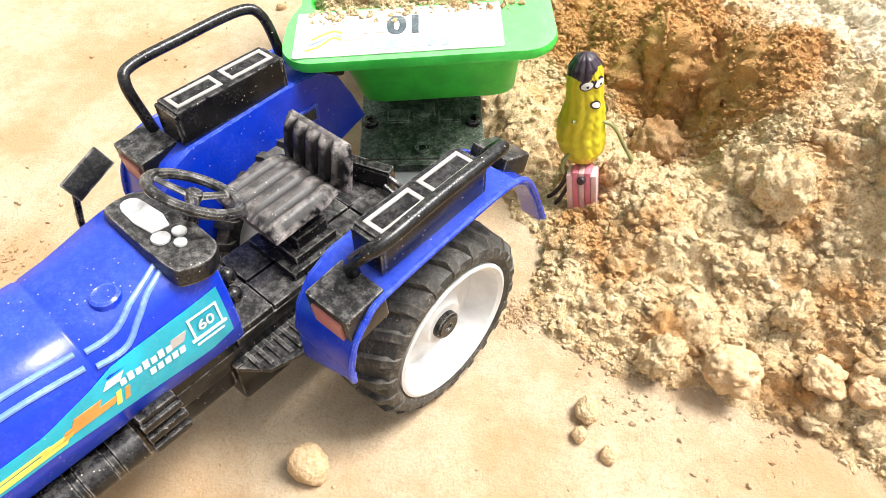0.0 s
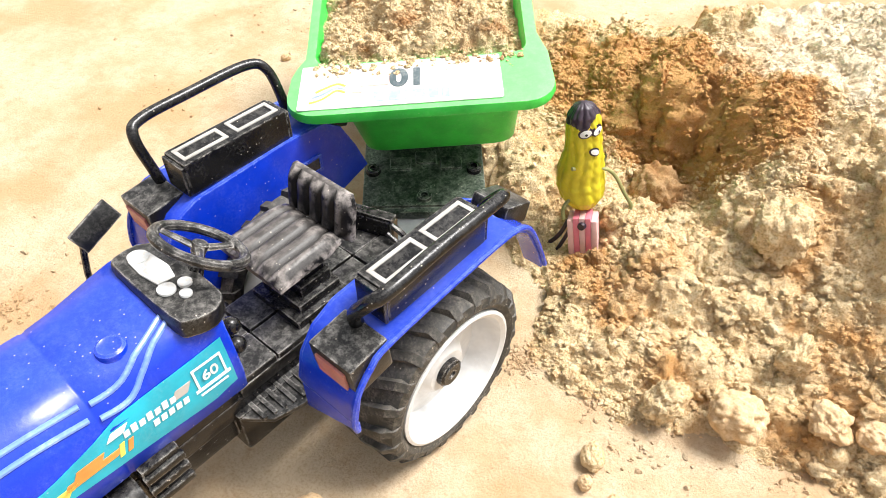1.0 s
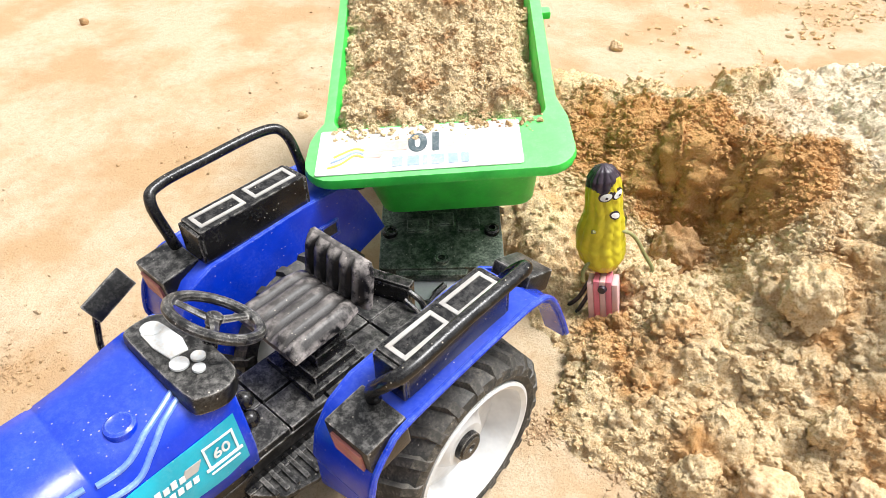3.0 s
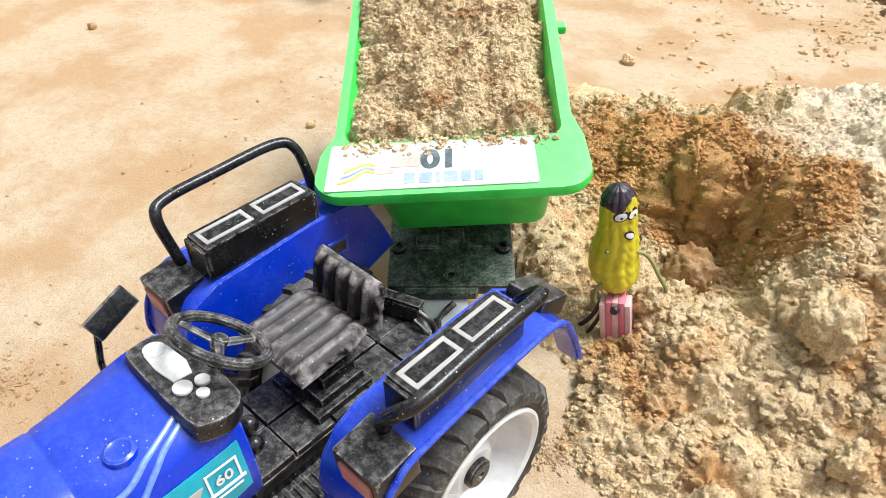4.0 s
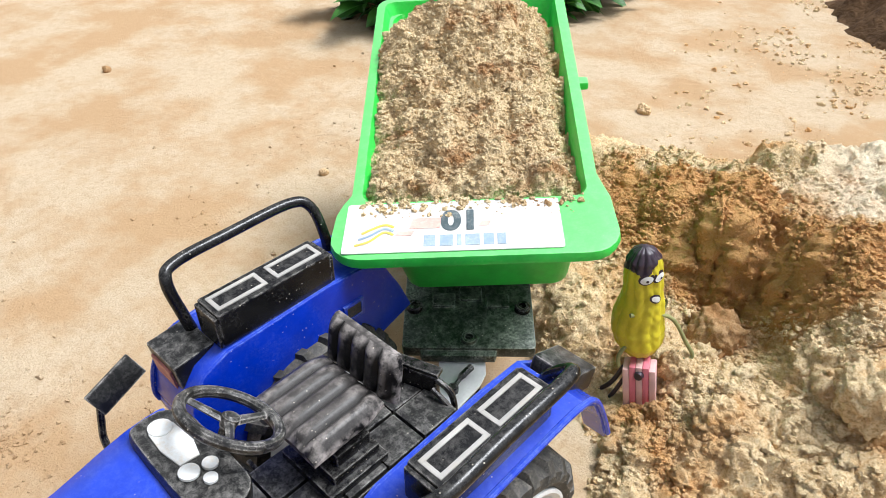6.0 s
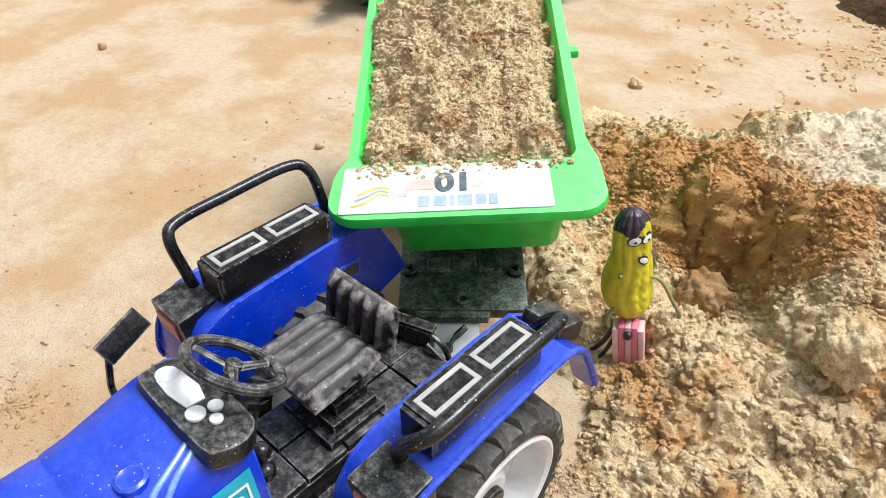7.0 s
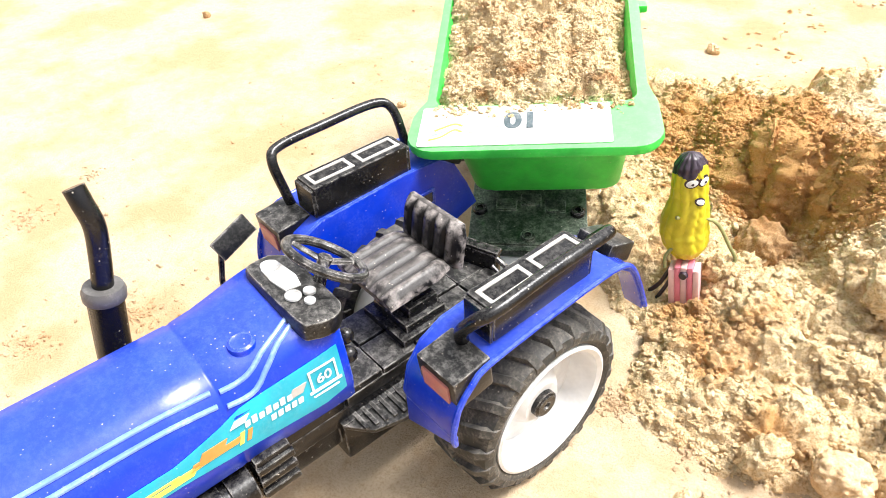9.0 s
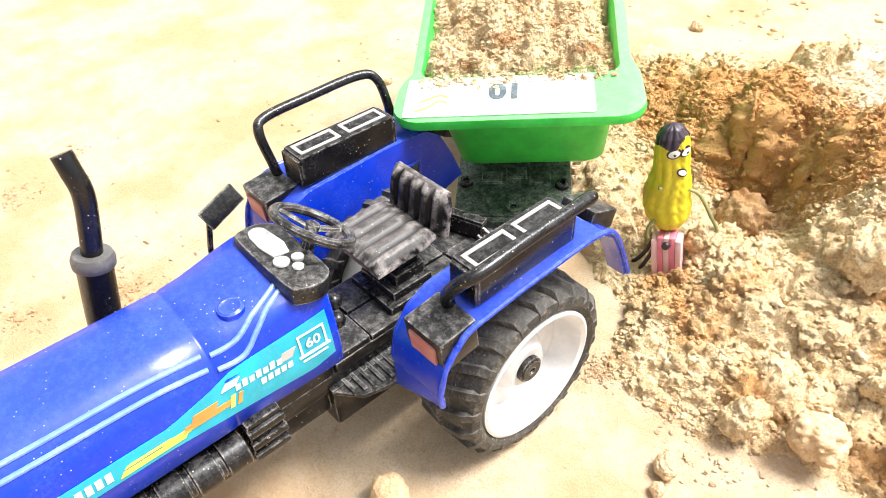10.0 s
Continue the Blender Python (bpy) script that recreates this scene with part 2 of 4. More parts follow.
def loft(bm, rings, close=True, caps=True, mat=0):
    """Rings of points joined one to the next."""
    rows = [[bm.verts.new(p) for p in r] for r in rings]
    n = len(rows[0])
    for r0, r1 in zip(rows, rows[1:]):
        for i in range(n if close else n - 1):
            f = bm.faces.new((r0[i], r0[(i + 1) % n], r1[(i + 1) % n], r1[i]))
            f.material_index = mat
    if caps and close:
        bm.faces.new(rows[0][::-1]).material_index = mat
        bm.faces.new(rows[-1]).material_index = mat
    return rows


def tube(bm, pts, r, seg=10, mat=0, flat=1.0):
    """A rod along pts; r may be one radius or one for each point."""
    pts = [Vector(p) for p in pts]
    rs = r if isinstance(r, (list, tuple)) else [r] * len(pts)
    rings, side = [], None
    for i, p in enumerate(pts):
        d = (pts[min(i + 1, len(pts) - 1)] - pts[max(i - 1, 0)]).normalized()
        if side is None:
            side = d.cross(Vector((0.3, 0.2, 1.0))).normalized()
        side = (side - d * side.dot(d)).normalized()
        up = d.cross(side)
        rings.append([p + (side * math.cos(a) + up * math.sin(a) * flat) * rs[i] for a in (2 * math.pi * k / seg for k in range(seg))])
    loft(bm, rings, mat=mat)


def smooth_path(pts, steps=6):
    """A rounded path through pts (Catmull-Rom)."""
    p = [Vector(q) for q in pts]
    out = []
    for i in range(len(p) - 1):
        a, b, c, d = p[max(i - 1, 0)], p[i], p[i + 1], p[min(i + 2, len(p) - 1)]
        for k in range(steps):
            t = k / steps
            out.append(0.5 * (2 * b + (c - a) * t + (2 * a - 5 * b + 4 * c - d) * t * t + (3 * b - a - 3 * c + d) * t ** 3))
    return out + [p[-1]]


def lathe(bm, profile, origin, axis="x", seg=40, mat=0, caps=True):
    """Profile of (along, radius) turned about an axis through origin."""
    o = Vector(origin)
    rings = []
    for d, r in profile:
        ring = []
        for k in range(seg):
            a = 2 * math.pi * k / seg
            c, s = r * math.cos(a), r * math.sin(a)
            ring.append(o + Vector({"x": (d, c, s), "y": (c, d, s), "z": (c, s, d)}[axis]))
        rings.append(ring)
    loft(bm, rings, caps=caps, mat=mat)


def rounded(x0, x1, y0, y1, r, n=5):
    """The outline of a rectangle with round corners."""
    out = []
    for cx, cy, a0 in ((x1 - r, y1 - r, 0), (x0 + r, y1 - r, 90), (x0 + r, y0 + r, 180), (x1 - r, y0 + r, 270)):
        out += [(cx + r * math.cos(radians(a0 + 90 * k / n)), cy + r * math.sin(radians(a0 + 90 * k / n))) for k in range(n + 1)]
    return out


def thing(name, m, label, category, group=""):
    ob = new(name)
    ob.empty_display_size = 0.02
    ob.matrix_world = m
    return tagged(ob, label, category, group)


def fbm(x, y, z=0.0, octaves=4):
    return noise.fractal(Vector((x, y, z)), 0.9, 2.1, octaves)


def smoothstep(a, b, x):
    t = max(0.0, min(1.0, (x - a) / (b - a)))
    return t * t * (3 - 2 * t)


def crumb(p, s):
    """Clumps of about s metres: rounded tops with cracks between, 0 to 1."""
    d = noise.voronoi(Vector((p[0] / s, p[1] / s, 0.37)))[0]
    return max(0.0, 1.0 - 1.15 * d[0])


def crumb3(p, s):
    """The same clumps in space, for steep faces."""
    return max(0.0, 1.0 - 1.25 * noise.voronoi(p / s)[0][0])


def sheet(name, xs, ys, height, material, keep=None):
    """A height sheet over the grid xs, ys."""
    zs = [[height(x, y) for x in xs] for y in ys]
    verts = [(x, y, zs[j][i]) for j, y in enumerate(ys) for i, x in enumerate(xs)]
    n = len(xs)
    faces = [(j * n + i, j * n + i + 1, (j + 1) * n + i + 1, (j + 1) * n + i) for j in range(len(ys) - 1) for i in range(n - 1)
             if keep is None or keep(xs[i], ys[j])]
    me = bpy.data.meshes.new(name)
    me.from_pydata(verts, [], faces)
    me.materials.append(material)
    me.shade_smooth()
    return new(name, me)


def lump_mesh(name, seed, material, rough=0.3, sub=2, squash=0.75, pits=0.0, size=(1, 1, 1)):
    """An uneven clod or stone about 1 unit in radius."""
    bm = bmesh.new()
    bmesh.ops.create_icosphere(bm, subdivisions=sub, radius=1.0)
    for v in bm.verts:
        q = v.co * 1.1 + Vector((seed * 7.3, seed * 1.9, 0))
        v.co *= 1 + rough * (noise.noise(q) + 0.5 * noise.noise(q * 2.7) + 0.3 * noise.noise(q * 6.1))
        if pits:
            d = noise.voronoi(q * 2.6)[0]
            v.co *= 1 + pits * (0.5 - d[0]) + 0.35 * pits * (0.5 - noise.voronoi(q * 6.5)[0][0])
            v.co *= 1 + 0.16 * pits * noise.noise(q * 11) + 0.12 * pits * noise.noise(q * 23)
        v.co.z *= squash
        v.co = Vector((v.co.x * size[0], v.co.y * size[1], v.co.z * size[2]))
    me = bpy.data.meshes.new(name)
    bm.to_mesh(me)
    bm.free()
    me.materials.append(material)
    me.shade_smooth()
    return me


# ---- ground ----
def spread(lo, hi, step, far):
    """Even steps from lo to hi, then ever wider ones out to far."""
    a = list(np.arange(lo, hi + step / 2, step))
    d, up, down = step, [a[-1]], [a[0]]
    while up[-1] < far:
        d *= 1.5
        up.append(up[-1] + d)
        down.append(down[-1] - d)
    return [float(v) for v in down[:0:-1] + a + up[1:]]


def ground_height(x, y):
    near = 1.0 - smoothstep(0.5, 3.0, math.hypot(x + 0.15, y - 0.3))
    h = 0.0022 * fbm(x * 6, y * 6, 3.1) * near
    rough = smoothstep(0.1, 0.5, fbm(x * 9 + 4, y * 9, 7.7, 3))
    h += near * rough * 0.0016 * crumb((x, y), 0.007)
    return h - 0.0012


ground = sheet("ground", spread(-0.62, 0.22, 0.004, 60.0), spread(-0.06, 0.95, 0.004, 60.0), ground_height, SAND_GROUND)
tagged(ground, "pale trodden sandy ground with damp patches", "ground", kind="structure")

# ---- sand pile beside the tractor ----
PILE_X = (-0.125, -0.10, -0.076, -0.051, -0.026, -0.008, 0.007, 0.024, 0.038, 0.052, 0.08, 0.14, 0.30)
PILE_FOOT = (0.390, 0.370, 0.358, 0.350, 0.348, 0.347, 0.343, 0.333, 0.330, 0.325, 0.300, 0.27, 0.25)
PILE_EDGE = (0.405, 0.393, 0.380, 0.369, 0.366, 0.364, 0.357, 0.354, 0.351, 0.347, 0.325, 0.30, 0.28)
PILE_BROW = (0.008, 0.018, 0.030, 0.045, 0.056, 0.063, 0.068, 0.069, 0.069, 0.070, 0.074, 0.08, 0.08)
PILE_RIDGE = (0.430, 0.427, 0.417, 0.405, 0.396, 0.412, 0.419, 0.423, 0.426, 0.428, 0.43, 0.43, 0.43)
PILE_TOP = (0.012, 0.024, 0.037, 0.051, 0.061, 0.068, 0.071, 0.075, 0.079, 0.082, 0.086, 0.092, 0.09)


@functools.lru_cache(None)
def pile_lines(x):
    """Foot, brow edge and ridge of the dug face at x, with the heights of brow and ridge."""
    return [float(np.interp(x, PILE_X, line)) for line in (PILE_FOOT, PILE_EDGE, PILE_RIDGE, PILE_BROW, PILE_TOP)]


def pile_shape(x, y):
    """Smooth height, how far this is the browner dug face, and how far the terrace painted as sunlit (0 to 1 each)."""
    foot = 0.180 + 0.14 * abs(x - 0.022) - 0.5 * max(0.0, x - 0.10) + 0.008 * fbm(x * 42, y * 42, 6.2, 3)
    left = -0.046 - 1.1 * max(0.0, y - 0.232) + 0.012 * fbm(y * 14, 2.0)
    s = y - foot
    side = smoothstep(0.0, 0.035, x - left)
    front = (0.012 * smoothstep(-0.006, 0.045, s) + 0.017 * smoothstep(0.03, 0.10, s)) * side
    front += 0.035 * smoothstep(0.045, 0.13, x) * smoothstep(0.0, 0.10, s)
    hollow = math.exp(-(((x + 0.006) / 0.034) ** 2 + ((y - 0.325) / 0.036) ** 2))
    front += 0.036 * smoothstep(0.245, 0.335, y) * smoothstep(0.010, 0.048, x)
    front -= 0.020 * hollow * side
    front *= 1 - 0.92 * math.exp(-(((x + 0.040) / 0.026) ** 2 + ((y - 0.268) / 0.024) ** 2))
    front *= 1 - 0.75 * math.exp(-(((x + 0.042) / 0.016) ** 2 + ((y - 0.238) / 0.018) ** 2))
    front = max(front, 0.0055 * side * smoothstep(-0.004, 0.02, s))
    u = y + 0.013 * fbm(x * 30, y * 14, 5.5, 3) + 0.007 * fbm(x * 95, y * 60, 1.5, 2)
    base, edge, ridge, brow, top = pile_lines(x)
    ledge = 0.35 * smoothstep(-0.02, -0.09, x)
    t = min(1.0, max(0.0, (u - base + 0.022) / (edge - base + 0.022)))
    up = (1 - ledge) * (0.25 * t + 0.75 * smoothstep(0.25, 1.0, t)) + ledge * t
    h = front + (max(brow, front) - front) * up
    v = smoothstep(0.0, 1.0, (u - edge) / (ridge - edge))
    h = max(h, front) + max(0.0, top - brow) * v
    h += 0.006 * fbm(x * 20, y * 20, 2.0, 3) * smoothstep(0.02, 0.05, h)
    h *= 1 - smoothstep(ridge + 0.004, ridge + 0.09, y)
    span = smoothstep(-0.14, -0.06, x) * (1 - smoothstep(0.030, 0.065, x))
    lip_y = edge + (ridge - edge) * 0.9 * smoothstep(0.004, -0.022, x)
    # mask of the face that gets the browner colour
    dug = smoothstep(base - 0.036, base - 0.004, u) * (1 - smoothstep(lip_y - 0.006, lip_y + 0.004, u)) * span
    # mask of the terrace top that gets the painted sunlight
    lit_top = smoothstep(edge - 0.002, edge + 0.008, u) * smoothstep(-0.012, 0.03, x + 0.02 * fbm(x * 40, y * 40, 7.1, 3))
    return h, dug, lit_top


def pile_point(x, y):
    """A place on the heap: the smooth form pushed out along its own slope by clumps and crumbs."""
    h, dug, lit_top = pile_shape(x, y)
    e = 0.002
    n = Vector((pile_shape(x - e, y)[0] - pile_shape(x + e, y)[0], pile_shape(x, y - e)[0] - pile_shape(x, y + e)[0], 2 * e)).normalized()
    p = Vector((x, y, h))
    w = p + Vector((noise.noise(p * 70), noise.noise(p * 70 + Vector((5, 0, 0))), noise.noise(p * 70 + Vector((0, 5, 0))))) * 0.004
    m, big = smoothstep(0.001, 0.007, h), smoothstep(-0.15, 0.35, fbm(x * 18, y * 18, 4.4, 3)) * (1 - 0.6 * lit_top)
    big *= 1 - 0.45 * dug
    r = (0.0080 * crumb3(w, 0.021) * big + 0.0050 * crumb3(w, 0.0088) * (0.4 + 0.6 * big)) * smoothstep(0.004, 0.014, h)
    r += (0.0036 + 0.0010 * dug) * crumb3(w, 0.0046) + (0.0020 + 0.0008 * dug) * crumb3(w, 0.0024) + 0.0026 * noise.noise(p * 90) + 0.007 * dug * (0.4 + noise.noise(p * 42))
    return p + n * (m * (r + 0.001)) - Vector((0, 0, 0.005))


rows_y = [float(v) for v in np.concatenate((np.arange(0.158, 0.328, 0.001), np.arange(0.328, 0.40, 0.0005), np.arange(0.40, 0.53, 0.0012)))]
pile = sheet("sand_heap", [float(v) for v in np.arange(-0.125, 0.215, 0.001)], rows_y, lambda x, y: 0.0, SAND_PILE)
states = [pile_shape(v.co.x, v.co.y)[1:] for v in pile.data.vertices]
for k, kind in enumerate(("browner", "lit_top")):
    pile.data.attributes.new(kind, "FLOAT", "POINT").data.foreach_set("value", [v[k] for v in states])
for v in pile.data.vertices:
    v.co = pile_point(v.co.x, v.co.y)
tagged(pile, "crumbly heap of tan sand with a brown dug-out face", "sand heap", kind="stuff")


# ---- loose clods and pebbles too many to count ----
def scatter(name, places, material, label, seeds=6, fine=0.0007, smooth=False, browner=False):
    """Many uneven lumps joined into one mesh; places give (x, y, z, radius). The larger a lump, the finer its shape."""
    shapes = {}
    for sub in (1, 2, 3):
        for k in range(seeds):
            me = lump_mesh("lump", k + 3, material, 0.55, sub, 0.8, 0.8)
            shapes[sub, k] = (np.array([v.co for v in me.vertices]), np.array([p.vertices for p in me.polygons]))
            bpy.data.meshes.remove(me)
    verts, faces, tone, base = [], [], [], 0
    for i, (x, y, z, r) in enumerate(places):
        vs, fs = shapes[1 if r < fine else 2 if r < 0.003 else 3, i % seeds]
        turn = np.array(Euler((random.uniform(0, 6.3), random.uniform(0, 6.3), random.uniform(0, 6.3))).to_matrix())
        stretch = np.array((r * random.uniform(0.8, 1.3), r * random.uniform(0.7, 1.2), r * random.uniform(0.6, 1.0)))
        verts.append((vs @ turn.T) * stretch + np.array((x, y, z)))
        faces.append(fs + base)
        base += len(vs)
        if browner:
            tone.append(np.tile(pile_shape(x, y)[1:], (len(vs), 1)))
    me = bpy.data.meshes.new(name)
    me.from_pydata(np.concatenate(verts).tolist(), [], np.concatenate(faces).tolist())
    me.materials.append(material)
    if browner:
        for k, kind in enumerate(("browner", "lit_top")):
            me.attributes.new(kind, "FLOAT", "POINT").data.foreach_set("value", np.concatenate(tone)[:, k].astype(np.float32))
    if smooth:
        me.shade_smooth()
    return tagged(new(name, me), label, "sand clods", kind="stuff")


spots = []
while len(spots) < 36000:
    x, y = random.uniform(-0.115, 0.20), random.uniform(0.165, 0.44)
    h, dug, lit_top = pile_shape(x, y)
    if h < 0.003:
        continue
    if random.random() > 0.3 + smoothstep(-0.1, 0.4, fbm(x * 25, y * 25, 6.0)):
        continue
    r = 0.00033 + 0.0014 * random.random() ** 5 * (1 - 0.5 * lit_top)
    q = pile_point(x, y)
    spots.append((q.x, q.y, q.z + r * 0.25, r))
while len(spots) < 50000:
    x = random.uniform(-0.10, 0.06)
    foot_y, edge_y = pile_lines(round(x, 3))[:2]
    y = random.uniform(foot_y - 0.03, edge_y + 0.008)
    r = 0.0003 + 0.0011 * random.random() ** 3.5
    q = pile_point(x, y)
    spots.append((q.x, q.y - r * 0.2, q.z + r * 0.1, r))
scatter("sand_crumbs", spots, SAND_PILE, "loose crumbs of tan sand on the heap", browner=True)
spots = []
while len(spots) < 320:
    x, y = random.uniform(-0.05, 0.15), random.uniform(0.17, 0.33)
    h, dug, lit_top = pile_shape(x, y)
    if h < 0.005 or random.random() < dug:
        continue
    r = 0.0015 + 0.0046 * random.random() ** 3
    q = pile_point(x, y)
    spots.append((q.x, q.y, q.z - r * 0.15, r))
scatter("sand_clods", spots, SAND_PILE, "crumbly clods of tan sand on the heap", 8, smooth=True, browner=True)
spots = []
while len(spots) < 1500:
    x, y = random.uniform(-0.42, 0.14), random.uniform(0.02, 0.60)
    if random.random() > smoothstep(0.0, 0.5, fbm(x * 11 + 2, y * 11, 8.0, 3)) + 0.05:
        continue
    r = 0.0004 + 0.0012 * random.random() ** 4
    spots.append((x, y, ground_height(x, y) + r * 0.2, r))
scatter("ground_crumbs", spots, SAND_GROUND, "small crumbs of sand strewn over the ground", 4, 0.0015)

spots = []
for cx, cy, rad, n in ((-0.255, 0.105, 0.030, 320), (-0.285, 0.060, 0.030, 220), (-0.390, 0.115, 0.026, 170), (-0.402, 0.168, 0.012, 110), (-0.20, 0.17, 0.035, 130), (-0.028, 0.196, 0.014, 330), (0.008, 0.194, 0.016, 260), (0.03, 0.180, 0.02, 60), (0.08, 0.190, 0.026, 60)):
    for k in range(n):
        a, d = random.uniform(0, 6.3), rad * abs(random.gauss(0, 0.6))
        x, y, r = cx + d * math.cos(a), cy + 0.7 * d * math.sin(a), 0.0003 + 0.0011 * random.random() ** 3
        spots.append((x, y, ground_height(x, y) + 0.3 * r, r))
scatter("scattered_crumbs", spots, SAND_GROUND, "patches of kicked-up sand crumbs on the ground", 5, 0.0015)
spots = []
while len(spots) < 3200:
    x, y = random.uniform(-0.16, 0.20), random.uniform(0.45, 0.95)
    if random.random() > smoothstep(-0.05, 0.35, fbm(x * 14, y * 9, 3.3, 3)) * smoothstep(-0.16, 0.08, x + 0.25 * (y - 0.6)):
        continue
    r = 0.0005 + 0.0022 * random.random() ** 4
    spots.append((x, y, ground_height(x, y) + 0.2 * r, r))
scatter("soil_crumbs", spots, SAND_PILE, "tan crumbs of sand strewn behind the heap", 5)

# ---- stones and clods that can be told apart ----
STONES = (
    ("stone", 0.0575, 0.2020, 0.015, 0.0105, STONE, "pale rounded stone half buried at the heap's foot"),
    ("stone", 0.0890, 0.2140, 0.015, 0.0085, STONE, "pale stone on the heap's foot"),
    ("stone", 0.1050, 0.2165, 0.014, 0.0080, STONE, "whitish angular stone on the heap's foot"),
    ("sand_clod", 0.0325, 0.1980, 0.012, 0.0095, SAND_PILE, "large crumbly clod of tan sand"),
    ("sand_clod", 0.0505, 0.2780, 0.030, 0.0145, SAND_PILE, "big rounded clod of packed tan sand"),
    ("sand_clod", -0.0100, 0.3190, 0.012, 0.0150, CLOD, "brown damp clod beside the peanut figure"),
    ("sand_clod", -0.0200, 0.2830, 0.010, 0.0085, SAND_PILE, "tan clod beside the peanut figure"),
    ("stone", -0.0192, 0.2566, 0.006, 0.0065, CLOD, "small brown stone on the sand"),
    ("sand_clod", 0.0040, 0.2600, 0.014, 0.0095, SAND_PILE, "tan clod of sand on the heap"),
    ("sand_clod", 0.0720, 0.2350, 0.022, 0.0090, SAND_PILE, "tan clod of sand on the heap"),
    ("pebble", 0.0165, 0.1550, 0.0025, 0.0034, STONE, "small white pebble on the ground"),
    ("pebble", 0.0290, 0.1530, 0.0020, 0.0036, STONE, "small sandy pebble on the ground"),
    ("pebble", -0.0645, 0.0945, 0.0045, 0.0080, STONE, "pale oval pebble on the ground beside the tractor"),
    ("stone", -0.5680, 0.3920, 0.0, 0.0040, CLOD, "small dark stone lying on the open ground"),
    ("stone", -0.1290, 0.5690, -0.001, 0.0060, STONE, "flat brown stone sunk in the open ground"),
    ("pebble", -0.2840, 0.3540, 0.001, 0.0035, STONE, "small pebble on the open ground"),
    ("pebble", 0.0150, 0.1660, 0.0030, 0.0060, SAND_PILE, "crumbled sandy lump on the ground"),
)
for k, (name, x, y, z, r, mat, label) in enumerate(STONES):
    ob = new(name, lump_mesh(name, k + 11, mat, 0.34 if name != "pebble" else 0.16, 5, 0.8, 0.26 if name == "sand_clod" else 0.10, (r, r * 0.88, r * 0.9)))
    if y > 0.17 and x > -0.03 and y < 0.34:
        z = max(z, pile_point(x, y).z + 0.3 * r)
    ob.matrix_world = Matrix.LocRotScale((x, y, z), Euler((0.3 * k, 0.2 * k, 1.3 * k)), None)
    tagged(ob, label, "stone" if name != "sand_clod" else "sand clod")

# ---- low plants and a dark soil bank behind the place ----
def leaf(bm, m, length, width):
    rows = []
    for k in range(5):
        t = k / 4
        w = width * math.sin(math.pi * min(1, 0.12 + t * 0.9)) * 0.5
        z = 0.25 * length * t * (1 - t)
        rows.append([bm.verts.new(m @ Vector((s * w, t * length, z + abs(s) * w * 0.35))) for s in (-1, 0, 1)])
    for a, b in zip(rows, rows[1:]):
        for i in range(2):
            bm.faces.new((a[i], a[i + 1], b[i + 1], b[i]))


def plant(x, y, size, count):
    root = thing("low_plant", pose(x, y, 0), "low dark green leafy weed growing from the ground", "plant", "weeds behind the trailer")
    stems, leaves = bmesh.new(), bmesh.new()
    for k in range(count // 9):
        a, lean = random.uniform(0, 6.3), random.uniform(0.2, 1.0)
        tip = Vector((math.cos(a) * lean * size, math.sin(a) * lean * size, size * random.uniform(0.5, 1.1)))
        pts = smooth_path([(0, 0, -0.005), tip * 0.4 + Vector((0, 0, 0.15 * size)), tip], 4)
        tube(stems, pts, [0.0022 * (1 - 0.7 * i / (len(pts) - 1)) for i in range(len(pts))], 5)
        for j in range(9):
            q = pts[2 + (j * (len(pts) - 3)) // 8]
            m = Matrix.Translation(q) @ Euler((random.uniform(-0.5, 0.7), random.uniform(-0.4, 0.4), random.uniform(0, 6.3))).to_matrix().to_4x4()
            leaf(leaves, m, random.uniform(0.025, 0.05), random.uniform(0.012, 0.024))
    part("stems", stems, TWIG, root)
    part("leaves", leaves, LEAF, root)


plant(-0.455, 0.640, 0.045, 110)
plant(-0.400, 0.625, 0.045, 120)
plant(-0.345, 0.680, 0.050, 130)
plant(-0.290, 0.735, 0.045, 120)
plant(-0.275, 0.800, 0.045, 110)
# brown soil whose colour is darkened to hold the bank's shade
SOIL, _t, _b = nodes_of("shaded_soil", 0.95, 0.0, 0.1)
_v = tex_coord(_t)
_t.links.new(ramp(_t, noise_tex(_t, _v, 60, 6, 0.7), [(0.3, (0.045, 0.026, 0.014)), (0.7, (0.16, 0.095, 0.05))]), _b.inputs["Base Color"])
bump(_t, _b, noise_tex(_t, _v, 120, 5), 0.8, 0.006)
bank = sheet("soil_bank", [float(v) for v in np.arange(-0.2, 0.6, 0.01)], [float(v) for v in np.arange(0.75, 1.5, 0.01)],
             lambda x, y: -0.01 + 0.14 * smoothstep(0, 0.16, 0.24 - math.hypot((x - 0.17), (y - 1.01) * 0.8) + 0.03 * fbm(x * 12, y * 12)) + 0.012 * fbm(x * 40, y * 40), SOIL)
tagged(bank, "brown bank of loose soil behind the yard, coloured as shaded", "soil bank", kind="structure")

# ---- trailer ----
TRAILER = pose(-0.0865, 0.212, 0.0, 0, 0, 31) @ pose(0, 0, 0.037) @ pose(0, 0, 0, 7.0) @ pose(0, 0, -0.037)
trailer = thing("toy_trailer", TRAILER, "bright green plastic toy tipping trailer filled with sand", "toy trailer")
TX0, TX1, TY0, TY1, TZ = -0.0508, 0.0530, 0.004, 0.215, 0.1005


